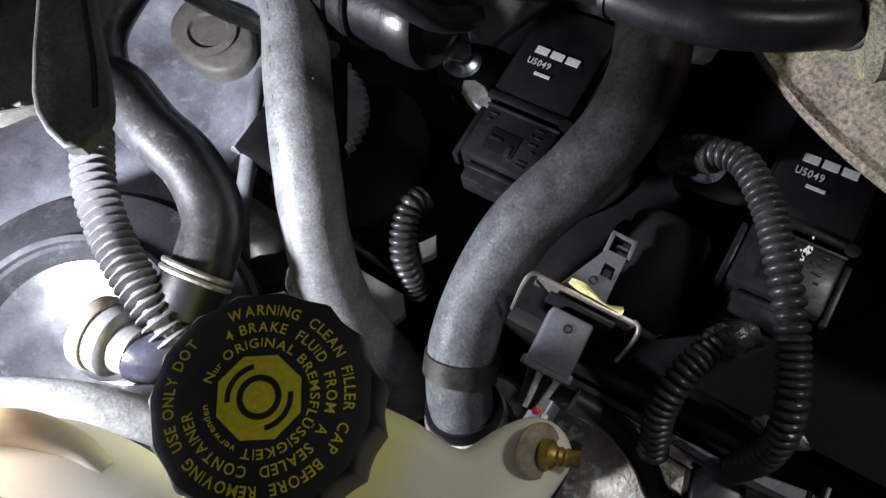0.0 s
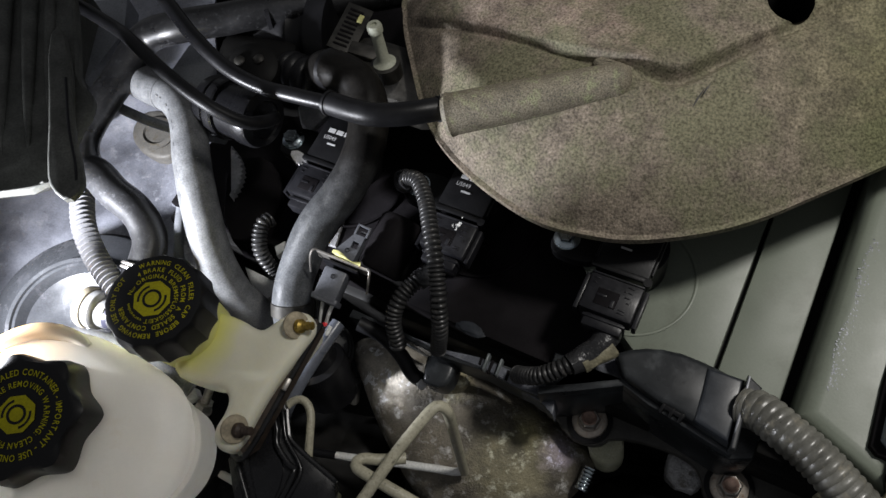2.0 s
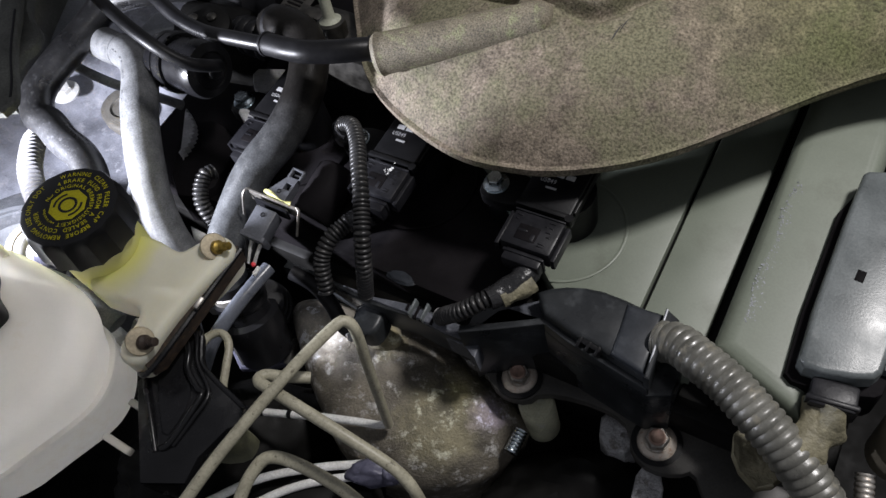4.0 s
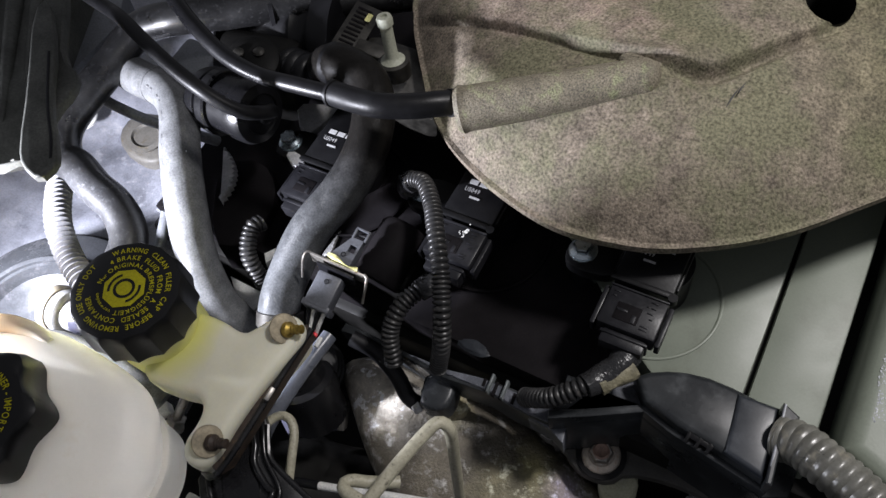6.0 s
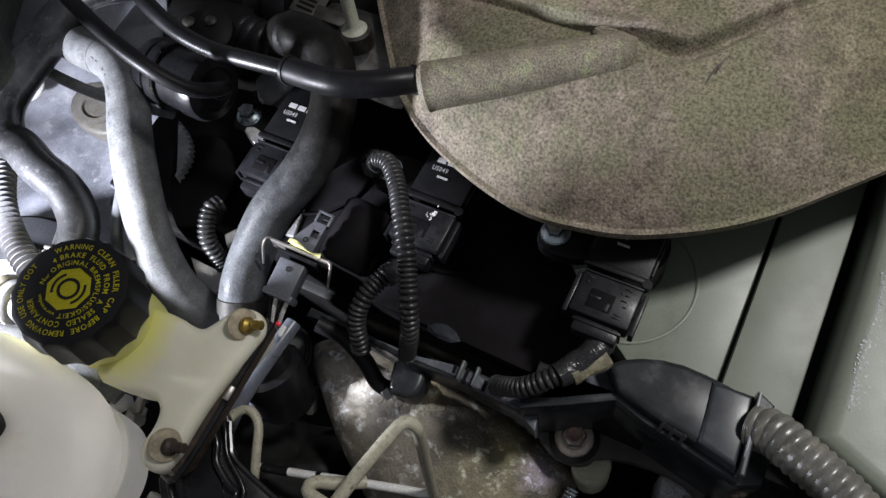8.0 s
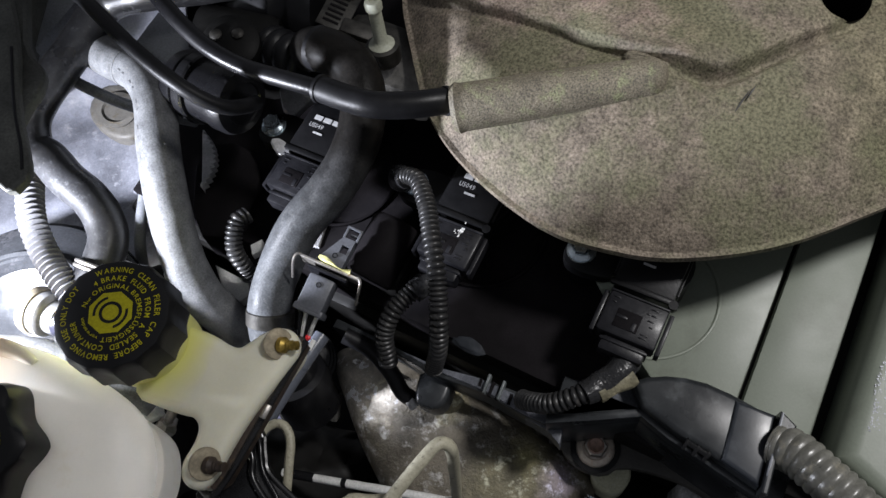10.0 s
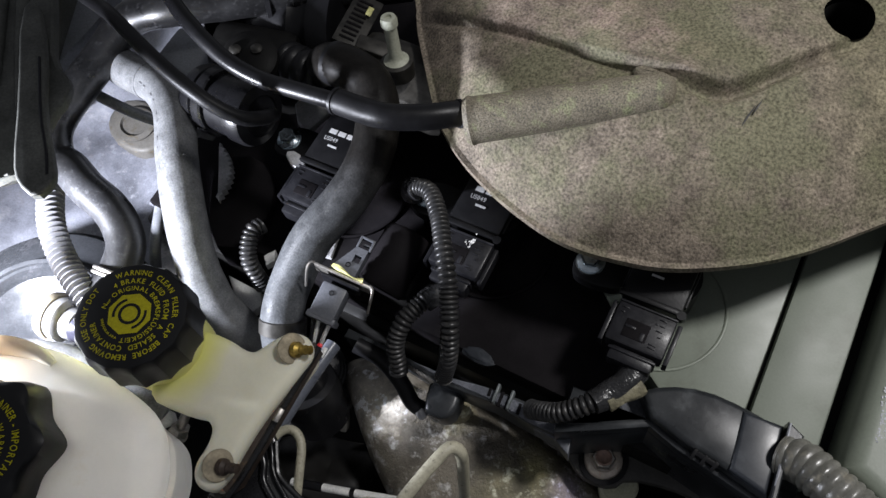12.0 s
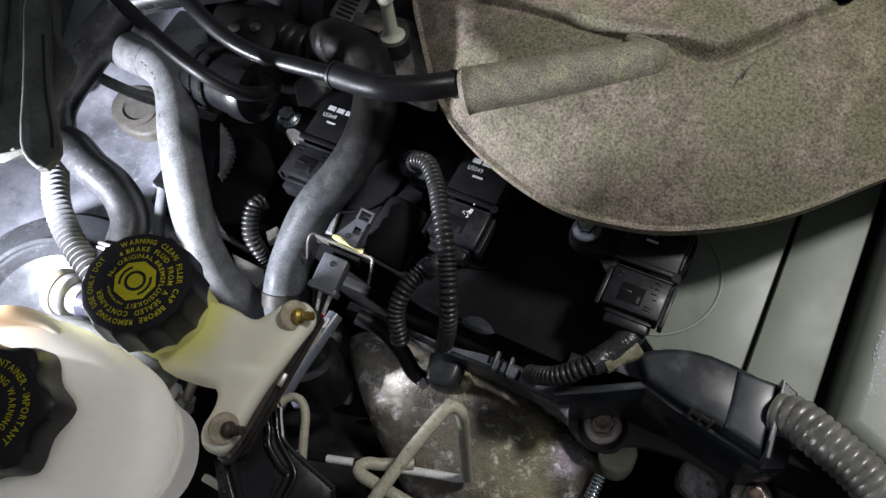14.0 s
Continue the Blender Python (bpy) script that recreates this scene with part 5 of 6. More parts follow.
# ---- bulkhead side: sensor plug ----
plug = thing("sensor_plug", "grey sensor plug in a steel clip with a yellow paint mark", "connector", BAY, (0.052, 0.04, 0.39))
X_ = Vector((0.46, 0.888, 0.0)).normalized()
turn = Matrix.Rotation(math.atan2(X_.y, X_.x) - math.pi / 2, 4, "Z")


def on_plug(x, y, z, rx=0, ry=0):
    return Matrix.Translation((0.0506, 0.0398, 0.4140)) @ turn @ pose(x, y, z, rx, ry, 0)


frame_bits = [rbox(0.0078, 0.0012, 0.0030, 0.0003, on_plug(0.0030, 0.0228, -0.0030)), rbox(0.0012, 0.0062, 0.0030, 0.0003, on_plug(-0.0003, 0.0200, -0.0030)), rbox(0.0012, 0.0062, 0.0030, 0.0003, on_plug(0.0063, 0.0200, -0.0030)),
              rbox(0.0040, 0.0010, 0.0024, 0.0003, on_plug(0.0038, 0.0198, -0.0036))]
part("latch_frame", join(*frame_bits), SENSOR, plug)
plate_ = bmesh.new()
edge_, hole_ = [(-0.0078, 0.0020), (0.0056, 0.0020), (0.0058, 0.0172), (-0.0004, 0.0172)], [(0.0008, 0.0092), (0.0044, 0.0092), (0.0044, 0.0132), (0.0008, 0.0132)]
for z0_, z1_, loop_ in ((-0.0060, -0.0015, edge_), (-0.0060, -0.0015, hole_)):
    lo_, hi_ = [plate_.verts.new((x, y, z0_)) for x, y in loop_], [plate_.verts.new((x, y, z1_)) for x, y in loop_]
    for k_ in range(4):
        plate_.faces.new((lo_[k_], lo_[(k_ + 1) % 4], hi_[(k_ + 1) % 4], hi_[k_]))
plate_.verts.ensure_lookup_table()
for base_i in (0, 4):
    for k_ in range(4):
        k2_ = (k_ + 1) % 4
        plate_.faces.new((plate_.verts[base_i + k_], plate_.verts[base_i + k2_], plate_.verts[base_i + 8 + k2_], plate_.verts[base_i + 8 + k_]))
plate_.transform(on_plug(0, 0, 0))
part("socket", plate_, SENSOR, plug, "grey tapered socket with a square hole", smooth=False)
part("emblem", lathe([(0.0009, 0.0), (0.0013, 0.0002), (0.0013, 0.0004), (0.0009, 0.0004)], 16, on_plug(0.0000, 0.0070, -0.0015), caps=False), CONNECTOR, plug, "small moulded ring")
part("side_web", rbox(0.0010, 0.0130, 0.0050, 0.0003, on_plug(0.0050, 0.0095, -0.0070)), SENSOR, plug)
part("clip_plate", rbox(0.0300, 0.0014, 0.009, 0.0004, on_plug(0.0005, 0.0005, -0.0040)), STEEL, plug, "thin steel clip plate")
part("clip_plate", rbox(0.0200, 0.0014, 0.010, 0.0004, on_plug(0.0005, -0.0022, -0.0052)), CONNECTOR, plug)
for sx in (-1, 1):
    part("clip_ear", sweep([on_plug(sx * 0.0145, 0.001, 0.0000) @ Vector(), on_plug(sx * 0.0165, 0.0000, 0.0000) @ Vector(), on_plug(sx * 0.0172, -0.003, -0.003) @ Vector(), on_plug(sx * 0.0168, -0.008, -0.014) @ Vector()], 0.0007, 8, 0.001), STEEL, plug)
part("paint_mark", sweep([on_plug(-0.0060, 0.0030, 0.0012) @ Vector(), on_plug(0.000, 0.0022, 0.0016) @ Vector(), on_plug(0.0055, 0.0012, 0.0014) @ Vector(), on_plug(0.0105, 0.0020, 0.0006) @ Vector()], lambda i, s: 0.0006 + 0.0004 * math.sin(7 * s), 8, 0.0008, wobble=1.3), PALE_YELLOW, plug, "dab of yellow paint")
part("lower_plug", rbox(0.0128, 0.0170, 0.0110, 0.0010, on_plug(-0.0006, -0.0125, -0.0080, 8)), SENSOR, plug, "blue-grey wire plug")
part("emblem", lathe([(0.0009, 0.0), (0.0013, 0.0002), (0.0013, 0.0004), (0.0009, 0.0004)], 16, on_plug(-0.0006, -0.0090, -0.0020, 8), caps=False), CONNECTOR, plug, "small moulded ring")
part("lower_lip", rbox(0.0148, 0.0032, 0.0120, 0.0008, on_plug(-0.0006, -0.0205, -0.0100, 8)), SENSOR, plug)
for k_ in range(4):
    a_, b_ = on_plug(-0.0046 + 0.0028 * k_, -0.0215, -0.0095) @ Vector(), on_plug(-0.0024 + 0.0016 * k_, -0.0310, -0.0190) @ Vector()
    part("wire", sweep([a_, a_.lerp(b_, 0.5) + Vector((0, 0, 0.0010)), b_], 0.00105, 8, 0.002), LINE_WHITE if k_ % 2 else CONNECTOR, plug, "thin wire")
part("red_seal", lathe([(0.0004, -0.0012), (0.0013, -0.0006), (0.0013, 0.0006), (0.0004, 0.0012)], 10, on_plug(0.0026, -0.0312, -0.0175)), RED, plug, "small red seal")
part("wire_end", rbox(0.0022, 0.0055, 0.0020, 0.0004, on_plug(0.0055, -0.0335, -0.0190)), WHITE, plug)
part("cable", sweep([(0.0440, 0.0140, 0.3855), (0.0370, 0.0040, 0.3865), (0.0290, -0.0075, 0.3865), (0.0215, -0.0180, 0.3845), (0.0150, -0.0270, 0.380), (0.007, -0.036, 0.366)], 0.0040, 16), CABLE, plug, "blue-grey sheathed cable")
solenoid = thing("camshaft_solenoid", "black cylindrical solenoid behind the sensor plug", "solenoid", BAY, (0.075, 0.05, 0.37))
part("barrel", lathe([(0.011, -0.001), (0.0125, 0.001), (0.0125, 0.030), (0.011, 0.032), (0.004, 0.0325)], 32, aim((0.068, 0.040, 0.392), (0.088, 0.074, 0.398))), COVER_BLACK, solenoid)
part("foot", rbox(0.03, 0.03, 0.02, 0.004, pose(0.076, 0.054, 0.380, 0, 0, -30)), DARK, solenoid)

# ---- bulkhead side: servo, inner wing, black trim ----
servo = thing("brake_servo", "large dusty black brake servo drum at the bulkhead", "brake servo", BAY, (-0.14, 0.0, 0.30))
m_ = pose(-0.1130, 0.0330, 0)
part("drum", lathe([(0.058, 0.27), (0.0590, 0.345), (0.0602, 0.351), (0.0590, 0.3555), (0.056, 0.3575), (0.046, 0.3630), (0.0380, 0.3675), (0.0350, 0.3670), (0.0320, 0.3610), (0.0220, 0.3575), (0.01, 0.3565)], 110, m_), SERVO, servo)
part("rolled_rim", lathe([(0.0585, 0.342), (0.0622, 0.343), (0.0634, 0.3465), (0.0622, 0.350), (0.0585, 0.351)], 110, m_, caps=False), SERVO, servo, "rolled edge")
part("pressed_step", lathe([(0.0345, 0.360), (0.0370, 0.3690), (0.0390, 0.3695), (0.0405, 0.3665)], 110, m_, caps=False), SERVO, servo, "pressed step in the shell")
part("valve_seat", lathe([(0.014, 0.350), (0.014, 0.372), (0.012, 0.3735)], 32, pose(-0.0965, 0.0355, 0)), SERVO, servo)
valve = part("check_valve", lathe([(0.0100, -0.003), (0.0112, 0.000), (0.0112, 0.004), (0.0100, 0.0055), (0.0085, 0.006), (0.0085, 0.012), (0.0065, 0.013)], 32, aim((-0.0915, 0.0335, 0.3855), (-0.0745, 0.0255, 0.3890))), VALVE_WHITE, servo, "white check valve")
part("grommet", lathe([(0.0095, -0.001), (0.0118, -0.0005), (0.0124, 0.002), (0.0116, 0.0042), (0.0095, 0.0045)], 36, aim((-0.0965, 0.0358, 0.3845), (-0.0795, 0.0278, 0.3880))), CREAM, servo, "cream grommet")
part("valve_elbow", sweep([(-0.0850, 0.0302, 0.387), (-0.0790, 0.0270, 0.388), (-0.0735, 0.0285, 0.388), (-0.0705, 0.0360, 0.386)], 0.0080, 18), ELBOW, servo, "dark elbow")
solo("servo_pipe", sweep([(-0.160, 0.006, 0.400), (-0.125, 0.0130, 0.401), (-0.100, 0.0135, 0.400), (-0.078, 0.0095, 0.398), (-0.055, 0.000, 0.392), (-0.035, -0.015, 0.385)], 0.0062, 18), HOSE_GREY, "pale grey pipe behind the reservoir", "pipe", BAY, (-0.035, -0.015, 0.385))

solo("wing_pipe", sweep([(-0.066, 0.160, 0.325), (-0.067, 0.144, 0.330), (-0.068, 0.117, 0.330), (-0.0695, 0.092, 0.328), (-0.072, 0.075, 0.31)], 0.0034, 12), GREY_SHEET, "thin pale pipe behind the grey hose", "pipe", BAY, (-0.07, 0.09, 0.31))
wing = thing("inner_wing", "blue-grey painted inner wing panel with dust and bolts", "body panel", BAY, (-0.1, 0.16, 0.25))


def wing_lift(x, y):
    return 0.012 * noise.noise(Vector((x * 14, y * 14, 3))) + 0.005 * noise.noise(Vector((x * 45, y * 45, 8))) + 0.03 * step01(y, 0.19, 0.27) + 0.015 * step01(-x, 0.12, 0.2)


grid = bmesh.new()
bmesh.ops.create_grid(grid, x_segments=60, y_segments=60, size=0.5)
grid.transform(Matrix.Translation((-0.145, 0.17, 0.305)) @ Matrix.Diagonal((0.19, 0.26, 1, 1)))
for v_ in grid.verts:
    v_.co.z += wing_lift(v_.co.x, v_.co.y)
sheet = grid.copy()
grid.free()
back = bmesh.ops.extrude_face_region(sheet, geom=sheet.faces[:])
for v_ in [g for g in back["geom"] if isinstance(g, bmesh.types.BMVert)]:
    v_.co.z -= 0.004
part("panel", sheet, BODY_PAINT, wing)
part("pad", prism(rounded([(-0.118, 0.186), (-0.092, 0.163), (-0.071, 0.176), (-0.080, 0.203), (-0.106, 0.212)], 2), 0.300, 0.3130, 0.003, 3), PAD, wing, "cream pad")
part("pad_ring", lathe([(0.0085, 0.0), (0.0125, 0.0), (0.0130, 0.0020), (0.0095, 0.0028), (0.0085, 0.001)], 32, pose(-0.095, 0.187, 0.3130)), PAD, wing)
part("wing_bolt", hexbolt(pose(-0.1365, 0.1980, 0.3230), 0.0062, 0.0055, 0.0105), WHITE, wing, "white painted bolt")
part("seam", sweep([(-0.078, 0.128, 0.318), (-0.068, 0.139, 0.320), (-0.058, 0.155, 0.322)], 0.0022, 10), BODY_PAINT, wing, "sealed seam")
part("seam", sweep([(-0.078, 0.128, 0.318), (-0.062, 0.120, 0.318), (-0.050, 0.112, 0.318)], 0.0022, 10), BODY_PAINT, wing, "sealed seam")
solo("wing_cable", sweep([(-0.122, 0.186, 0.372), (-0.104, 0.1755, 0.380), (-0.086, 0.1635, 0.381), (-0.066, 0.153, 0.380), (-0.045, 0.147, 0.376), (-0.03, 0.15, 0.36)], 0.0032, 12), HOSE_GREY, "thin grey cable across the inner wing", "cable", BAY, (-0.122, 0.186, 0.372))
solo("grey_bracket", prism([(-0.132, 0.212), (-0.112, 0.180), (-0.088, 0.218), (-0.088, 0.245), (-0.115, 0.245)], 0.372, 0.390, 0.002, 2), GREY_SHEET, "pale grey sheet bracket behind the hose", "bracket", BAY, (-0.11, 0.21, 0.372))
trim = thing("black_trim", "folded dusty black plastic trim hanging over the bulkhead", "trim panel", BAY, (-0.1, 0.12, 0.43))
sheet_plan = [(-0.150, 0.215), (-0.0860, 0.215), (-0.0790, 0.180), (-0.0746, 0.1496), (-0.0713, 0.1282), (-0.0643, 0.1207), (-0.0651, 0.1106), (-0.0683, 0.0979), (-0.0735, 0.0760), (-0.0780, 0.0722), (-0.0945, 0.0695), (-0.1500, 0.0670)]
part("sheet", prism(rounded(sheet_plan, 1), 0.4600, 0.4650, 0.0012, 3, lift=lambda x, y: 0.0022 * math.sin(x * 330 + y * 60) + 0.0016 * noise.noise(Vector((x * 60, y * 60, 1)))), TRIM, trim)
strap_ = [(-0.0800, 0.160), (-0.0713, 0.1282), (-0.0683, 0.0979), (-0.0607, 0.0733), (-0.0597, 0.0646), (-0.0661, 0.0571), (-0.0745, 0.0646), (-0.0775, 0.0740), (-0.0800, 0.105), (-0.0860, 0.150)]
part("strap", prism(rounded(strap_, 1), 0.4690, 0.4735, 0.0014, 3), TRIM, trim, "folded hanging strap")
part("worn_edge", sweep([(-0.0775, 0.0728, 0.4655), (-0.0945, 0.0700, 0.4655), (-0.1480, 0.0675, 0.4655)], 0.0005, 6), TRIM, trim, "worn edge")
part("crease", sweep([(-0.0735, 0.1250, 0.4738), (-0.0690, 0.0975, 0.4740), (-0.0640, 0.0780, 0.4740), (-0.0625, 0.0680, 0.4736)], 0.0006, 6), CONNECTOR, trim, "pale crease")
for x_, w_ in ((-0.0905, 0.0030), (-0.1010, 0.0042), (-0.1140, 0.0036), (-0.1260, 0.0046)):
    part("fold", sweep([(x_ - 0.004, 0.2100, 0.4645), (x_, 0.1700, 0.4660), (x_ + 0.004, 0.1300, 0.4655), (x_ + 0.008, 0.0900, 0.4640)], lambda i, s, w=w_: w * (1 - 0.85 * s ** 3), 14), TRIM, trim)
# two unseen flaps, added to keep torch light off the upper vacuum hose
part("hanging_flap", prism([(-0.150, 0.130), (-0.122, 0.130), (-0.112, 0.170), (-0.104, 0.235), (-0.109, 0.235), (-0.118, 0.172), (-0.127, 0.135), (-0.150, 0.135)], 0.384, 0.450, 0.001, 1), TRIM, trim, "unseen fold added to block torch light")
part("hanging_flap", prism([(-0.146, 0.100), (-0.143, 0.098), (-0.120, 0.129), (-0.123, 0.131)], 0.410, 0.450, 0.0005, 1), TRIM, trim, "unseen fold added to block torch light")

# ---- top edge: clamp, nipple, fittings behind the canister ----
worm = thing("worm_clamp", "slotted steel worm-drive hose clamp with yellow paint", "hose clamp", BAY, (0.06, 0.18, 0.40))
part("band", rbox(0.016, 0.036, 0.0012, 0.0004, pose(0.0605, 0.1850, 0.4165, -6, 10, -24)), DULL, worm)
for k_ in range(9):
    part("slot", rbox(0.0085, 0.0013, 0.0006, 0.0, pose(0.0605, 0.1850, 0.4165, -6, 10, -24) @ pose(-0.001, -0.014 + 0.0034 * k_, 0.0008)), COVER_BLACK, worm)
part("housing", rbox(0.018, 0.009, 0.008, 0.0012, pose(0.0680, 0.1675, 0.4150, 0, 8, -20)), DULL, worm)
part("paint_mark", rbox(0.0030, 0.006, 0.0008, 0.0003, pose(0.0670, 0.190, 0.4180, -6, 10, -24)), PALE_YELLOW, worm, "pale yellow paint dab")
nipple = thing("vacuum_nipple", "pale green plastic vacuum nipple standing on the plenum neck", "nipple", BAY, (0.079, 0.15, 0.41))
m_ = aim((0.0806, 0.1500, 0.4300), (0.0770, 0.1576, 0.4600))
part("stem", lathe([(0.0066, -0.006), (0.0066, 0.000), (0.0046, 0.001), (0.0034, 0.003), (0.0032, 0.0205), (0.0042, 0.0215), (0.0043, 0.0245), (0.0036, 0.0262), (0.0018, 0.0264), (0.0016, 0.0250)], 28, m_), NIPPLE, nipple)
part("collar", lathe([(0.0085, -0.010), (0.0085, -0.001), (0.0052, 0.0005)], 28, m_), DULL, nipple, "olive stained collar")
solo("throttle_neck", lathe([(0.020, -0.02), (0.028, -0.018), (0.029, 0.010), (0.026, 0.014), (0.026, 0.020), (0.030, 0.022), (0.030, 0.035), (0.02, 0.036)], 48, aim((0.020, 0.208, 0.385), (0.085, 0.190, 0.400))), RUBBER, "dark ribbed intake neck behind the hoses", "intake neck", BAY, (0.03, 0.20, 0.38))
solo("neck_base", rbox(0.06, 0.04, 0.03, 0.008, pose(0.085, 0.155, 0.400, 0, 0, -25)), DULL, "dark cast foot of the vacuum nipple", "intake neck", BAY, (0.085, 0.155, 0.385))
fit_ = thing("pipe_fitting", "dull metal fitting with two tarnished screws behind the canister", "fitting", BAY, (0.002, 0.164, 0.40))
part("flange", lathe([(0.013, 0.0), (0.0145, 0.001), (0.0145, 0.006), (0.012, 0.0075), (0.004, 0.008)], 32, pose(0.004, 0.162, 0.415, 10, 0, 0)), DARK, fit_)
for dx in (-0.006, 0.005):
    part("screw", lathe([(0.0030, 0.0), (0.0032, 0.0016), (0.0020, 0.0026), (0.0008, 0.0028)], 14, pose(0.003 + dx, 0.1635, 0.4225)), DULL, fit_, "tarnished screw")
part("body", rbox(0.05, 0.03, 0.05, 0.008, pose(0.002, 0.178, 0.385, 0, 0, -15)), DARK, fit_)
solo("ribbed_sleeve", corrugated([(0.020, 0.172, 0.40), (0.030, 0.163, 0.405), (0.040, 0.158, 0.405)], 0.012, 0.006, 0.2, 20), RUBBER, "short ribbed black sleeve", "sleeve", BAY, (0.03, 0.163, 0.40))
solo("side_flange", rbox(0.04, 0.03, 0.02, 0.004, pose(-0.035, 0.185, 0.38, 0, 0, -30)), GREY_SHEET, "grey metal housing under the pipe", "housing", BAY, (-0.035, 0.185, 0.37))
solo("pale_flange", prism([(0.0196, 0.1650), (0.0520, 0.1620), (0.0367, 0.1509), (0.0276, 0.1415), (0.0221, 0.1484)], 0.370, 0.3755, 0.0006, 1), PALE_PLATE, "pale metal plate behind the coil", "plate", BAY, (0.027, 0.157, 0.370))
solo("pale_tab", prism(rounded([(0.0170, 0.1225), (0.0247, 0.1226), (0.0297, 0.1127), (0.0272, 0.1101), (0.0217, 0.113)], 1), 0.3835, 0.388, 0.0006, 1), PALE_PLATE, "small pale metal tab under the coil's bolt", "tab", BAY, (0.0235, 0.116, 0.3835))
belt = thing("timing_cover", "black toothed edge of the timing cover below the canister", "cover", BAY, (-0.01, 0.11, 0.34))
part("plate", prism(rounded([(-0.030, 0.080), (-0.004, 0.075), (0.010, 0.110), (0.000, 0.135), (-0.028, 0.135)], 1), 0.33, 0.362, 0.002, 2), COVER_BLACK, belt)
teeth = [(-0.0150 - 0.0020 * (k % 2) - 0.00006 * (k - 11) ** 2, 0.1040 + 0.0016 * k) for k in range(23)]
part("pale_rib", prism([(-0.0225, 0.1040), *teeth, (-0.0235, 0.1400)], 0.3625, 0.3690, 0.0004, 1), PALE_PLATE, belt, "pale strip with a toothed edge")

# ---- low in the bay: castings, filter, dark lumps ----
casting = thing("gearbox_casting", "corroded grey-brown cast alloy housing low in the bay", "casting", BAY, (0.12, -0.05, 0.25))


cast_plan = [(0.0430, 0.0150), (0.0560, 0.0215), (0.0760, 0.0170), (0.100, 0.004), (0.132, -0.010), (0.163, -0.034), (0.184, -0.062), (0.176, -0.078), (0.150, -0.095), (0.112, -0.095), (0.080, -0.078), (0.0615, -0.045), (0.0500, -0.014)]
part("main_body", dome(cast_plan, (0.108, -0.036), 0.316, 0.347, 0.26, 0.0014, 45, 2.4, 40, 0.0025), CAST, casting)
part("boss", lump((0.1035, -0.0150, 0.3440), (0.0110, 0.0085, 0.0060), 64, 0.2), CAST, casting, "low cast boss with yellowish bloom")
solo("black_lead", sweep([(0.0540, 0.0161, 0.3740), (0.0667, 0.0084, 0.3720), (0.0764, -0.0029, 0.3680), (0.0818, -0.0128, 0.3620), (0.0885, -0.0165, 0.3560)], 0.0043, 14), RUBBER, "thick black lead under the wiring duct", "cable", BAY, (0.1, -0.028, 0.352))
filt = thing("thermostat_housing", "black round housing with a bright clamp under the grey hose", "housing", BAY, (0.022, 0.008, 0.30))
m_ = aim((0.0190, 0.0130, 0.366), (0.030, -0.010, 0.328))
part("neck", lathe([(0.0125, -0.004), (0.0130, 0.000), (0.0130, 0.006), (0.0150, 0.007), (0.0155, 0.010), (0.0150, 0.013), (0.0135, 0.014), (0.0140, 0.020), (0.0175, 0.022), (0.0180, 0.032), (0.0165, 0.036), (0.0165, 0.05)], 40, m_), PIPE, filt)
for k_ in range(3):
    part("ring", lathe([(0.0105, -0.003), (0.0142 + 0.0012 * k_, -0.0030), (0.0150 + 0.0012 * k_, -0.0022), (0.0150 + 0.0012 * k_, -0.0008), (0.0142 + 0.0012 * k_, 0.0), (0.0105, 0.0)], 40, pose(0.0290, 0.0120, 0.3455 - 0.0045 * k_, 8, 10, 0)), PIPE, filt, "glossy black ring")
part("clamp", lathe([(0.0131, 0.001), (0.0139, 0.0015), (0.0139, 0.0050), (0.0131, 0.0055)], 40, m_), STEEL, filt, "steel band clamp")
part("fin", rbox(0.004, 0.022, 0.012, 0.001, pose(0.012, -0.010, 0.325, 20, 0, 30)), FLANGE, filt)
part("fin", rbox(0.004, 0.016, 0.012, 0.001, pose(0.044, -0.012, 0.322, 20, 0, -10)), FLANGE, filt)
solo("hose_end_clamp", lathe([(0.0112, -0.004), (0.0121, -0.0035), (0.0121, 0.0035), (0.0112, 0.004)], 36, aim((0.0176, 0.0265, 0.3798), (0.0168, 0.0200, 0.3757))), DULL, "steel clamp at the grey hose's lower end", "hose clamp", BAY, (0.0135, 0.027, 0.372))
solo("blue_black_flap", prism([(0.0051, -0.0079), (0.0138, -0.0008), (0.0351, -0.0060), (0.0423, -0.0170), (0.0273, -0.0195), (0.0113, -0.0195)], 0.309, 0.315, 0.001, 1), NAVY, "dull blue-black plastic flap deep in the bay", "plastic flap", BAY, (0.02, -0.01, 0.309))
for c_, s_, seed in (((0.020, -0.050, 0.270), (0.045, 0.035, 0.030), 21), ((0.060, -0.105, 0.300), (0.040, 0.030, 0.030), 25), ((0.210, -0.105, 0.300), (0.05, 0.03, 0.04), 31), ((-0.05, 0.06, 0.28), (0.04, 0.04, 0.04), 35), ((-0.02, -0.08, 0.30), (0.04, 0.03, 0.04), 37)):
    solo("oily_casting", lump(c_, s_, seed, 0.25), DARK, "oily black casting deep in the bay", "casting", BAY, (c_[0], c_[1], c_[2] - s_[2]), "dark castings")
solo("pale_fitting", lump((-0.034, 0.060, 0.352), (0.011, 0.011, 0.012), 41, 0.12), CAST_PALE, "pale cast fitting between the hoses", "fitting", BAY, (-0.034, 0.06, 0.34))
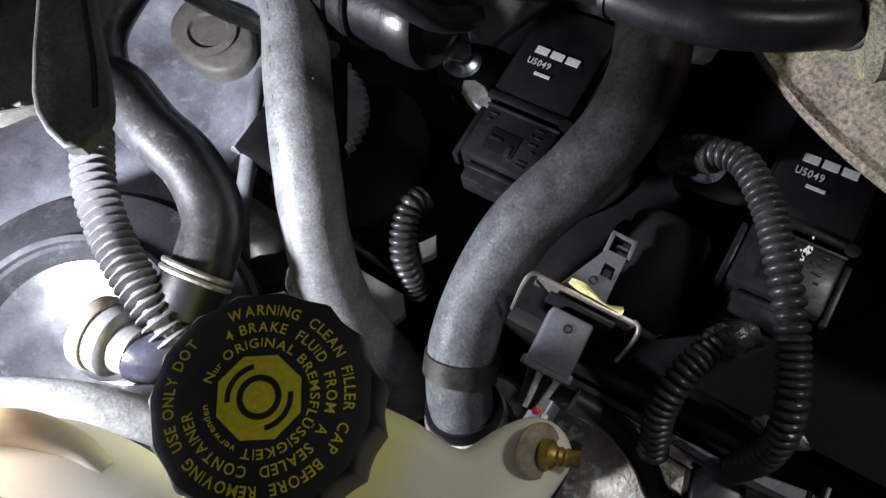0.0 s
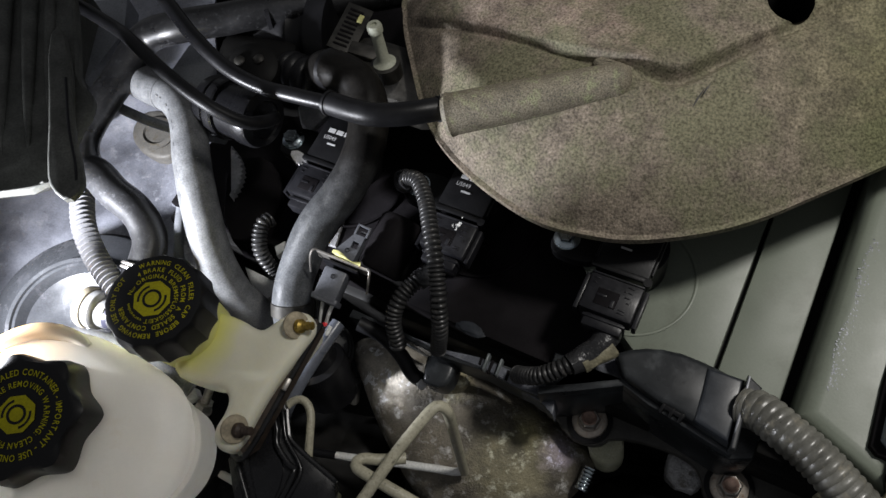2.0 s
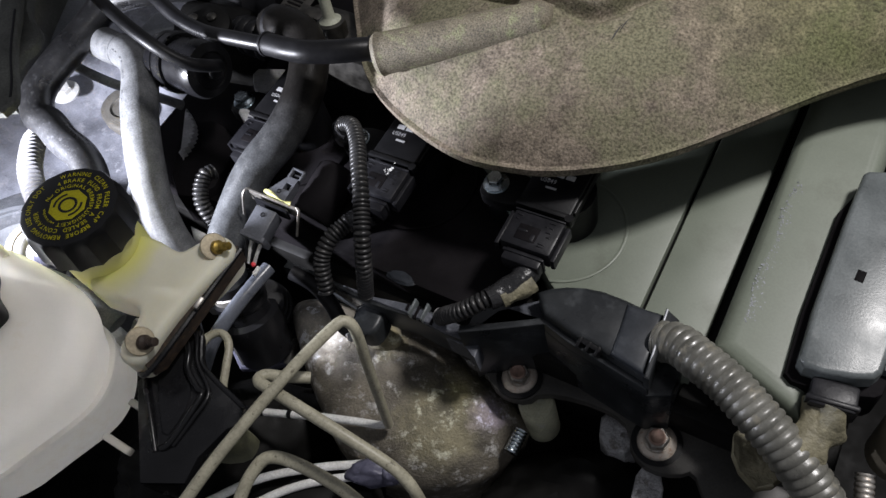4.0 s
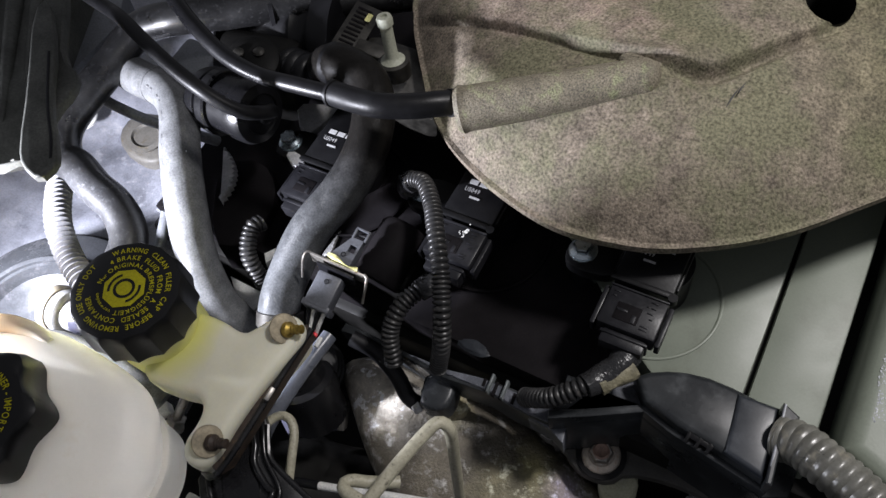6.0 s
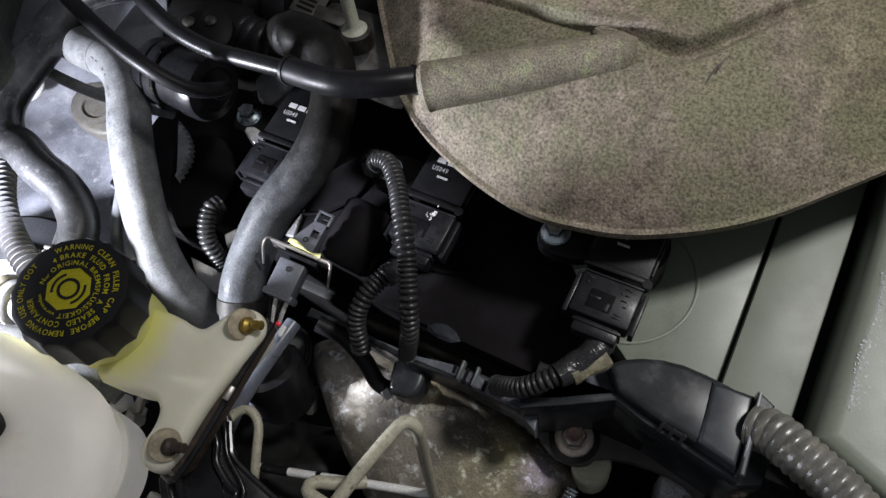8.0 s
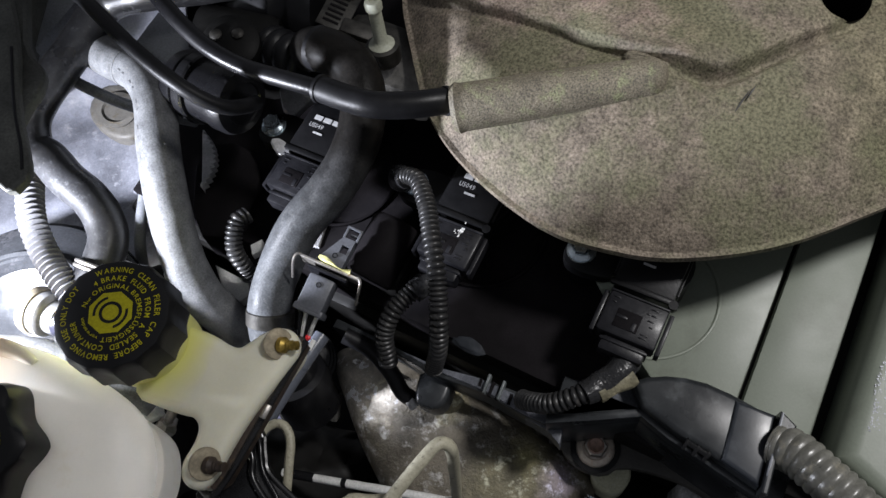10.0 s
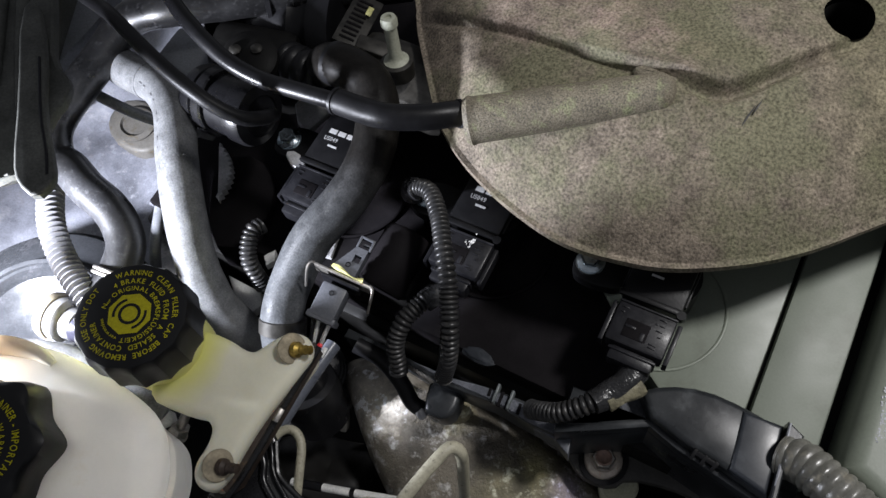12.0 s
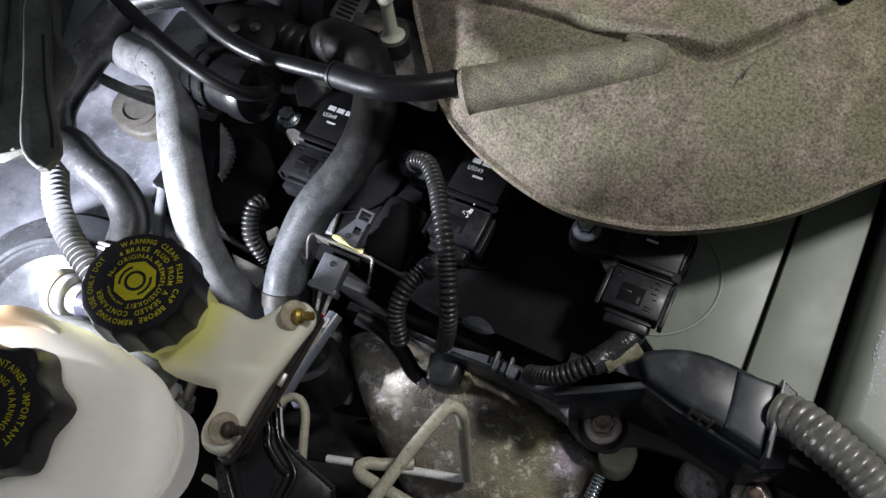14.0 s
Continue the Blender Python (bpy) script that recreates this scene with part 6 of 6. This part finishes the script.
solo("grey_mount", prism([(-0.0217, 0.0692), (-0.0151, 0.0652), (-0.0026, 0.0580), (-0.0017, 0.0505), (-0.0094, 0.0441), (-0.0179, 0.0578)], 0.330, 0.340, 0.001, 2), WHITE, "pale sheet metal mount deep between the hoses", "mount", BAY, (-0.010, 0.058, 0.330))
solo("white_clip", prism([(0.0033, 0.0709), (0.0096, 0.0740), (0.0098, 0.0674), (0.0047, 0.0649)], 0.358, 0.365, 0.0008, 2), WHITE, "small white plastic clip behind the grey hose", "clip", BAY, (0.0065, 0.0695, 0.358))
solo("pale_sliver", prism([(0.0460, 0.0837), (0.0358, 0.0689), (0.0404, 0.0671)], 0.360, 0.365, 0.0006, 1), CAST_PALE, "pale metal edge showing beside the grey hose", "metal edge", BAY, (0.0405, 0.0730, 0.360))
bleed = thing("bleed_nipple", "steel bleed nipple with hexagon beside the reservoir", "nipple", BAY, (-0.033, -0.019, 0.36))
m_ = aim((-0.036, -0.024, 0.366), (-0.024, -0.009, 0.384))
part("hexagon", hexbolt(m_, 0.0050, 0.0065, 0.0052), STEEL, bleed)
part("stem", lathe([(0.0024, 0.005), (0.0024, 0.020), (0.0018, 0.022)], 14, m_), STEEL, bleed)
part("grip", rbox(0.008, 0.006, 0.010, 0.001, pose(-0.040, -0.017, 0.372, 0, 0, 20)), WHITE, bleed)
post = thing("alloy_post", "pale alloy post with a threaded end below the duct", "post", ENG, (0.108, -0.10, -0.13))
part("post", lathe([(0.0100, -0.125), (0.0100, -0.088), (0.0090, -0.0865)], 24, pose(0.1100, -0.0835, 0)), CAST_GREEN, post)
part("thread", corrugated([(0.106, -0.1115, -0.100), (0.1062, -0.098, -0.100)], 0.0040, 0.0016, 0.14, 12), ZINC, post)
solo("alloy_block", prism(rounded([(0.141, -0.068), (0.160, -0.064), (0.166, -0.086), (0.147, -0.088)], 1), -0.14, -0.096, 0.003, 3), CAST_PALE, "pale alloy block below the duct flange", "casting", ENG, (0.16, -0.1, -0.14))
solo("alloy_tab", prism(rounded([(0.170, -0.088), (0.184, -0.089), (0.192, -0.125), (0.176, -0.125)], 1), -0.100, -0.0855, 0.002, 2), CAST_PALE, "pale alloy tab under the bolt", "tab", ENG, (0.18, -0.105, -0.1))
solo("engine_block", rbox(0.42, 0.20, 0.24, 0.01, pose(0.04, 0.03, -0.27)), DARK, "dark oily engine block below the cover", "engine block", ENG, (0.04, 0.03, -0.39))
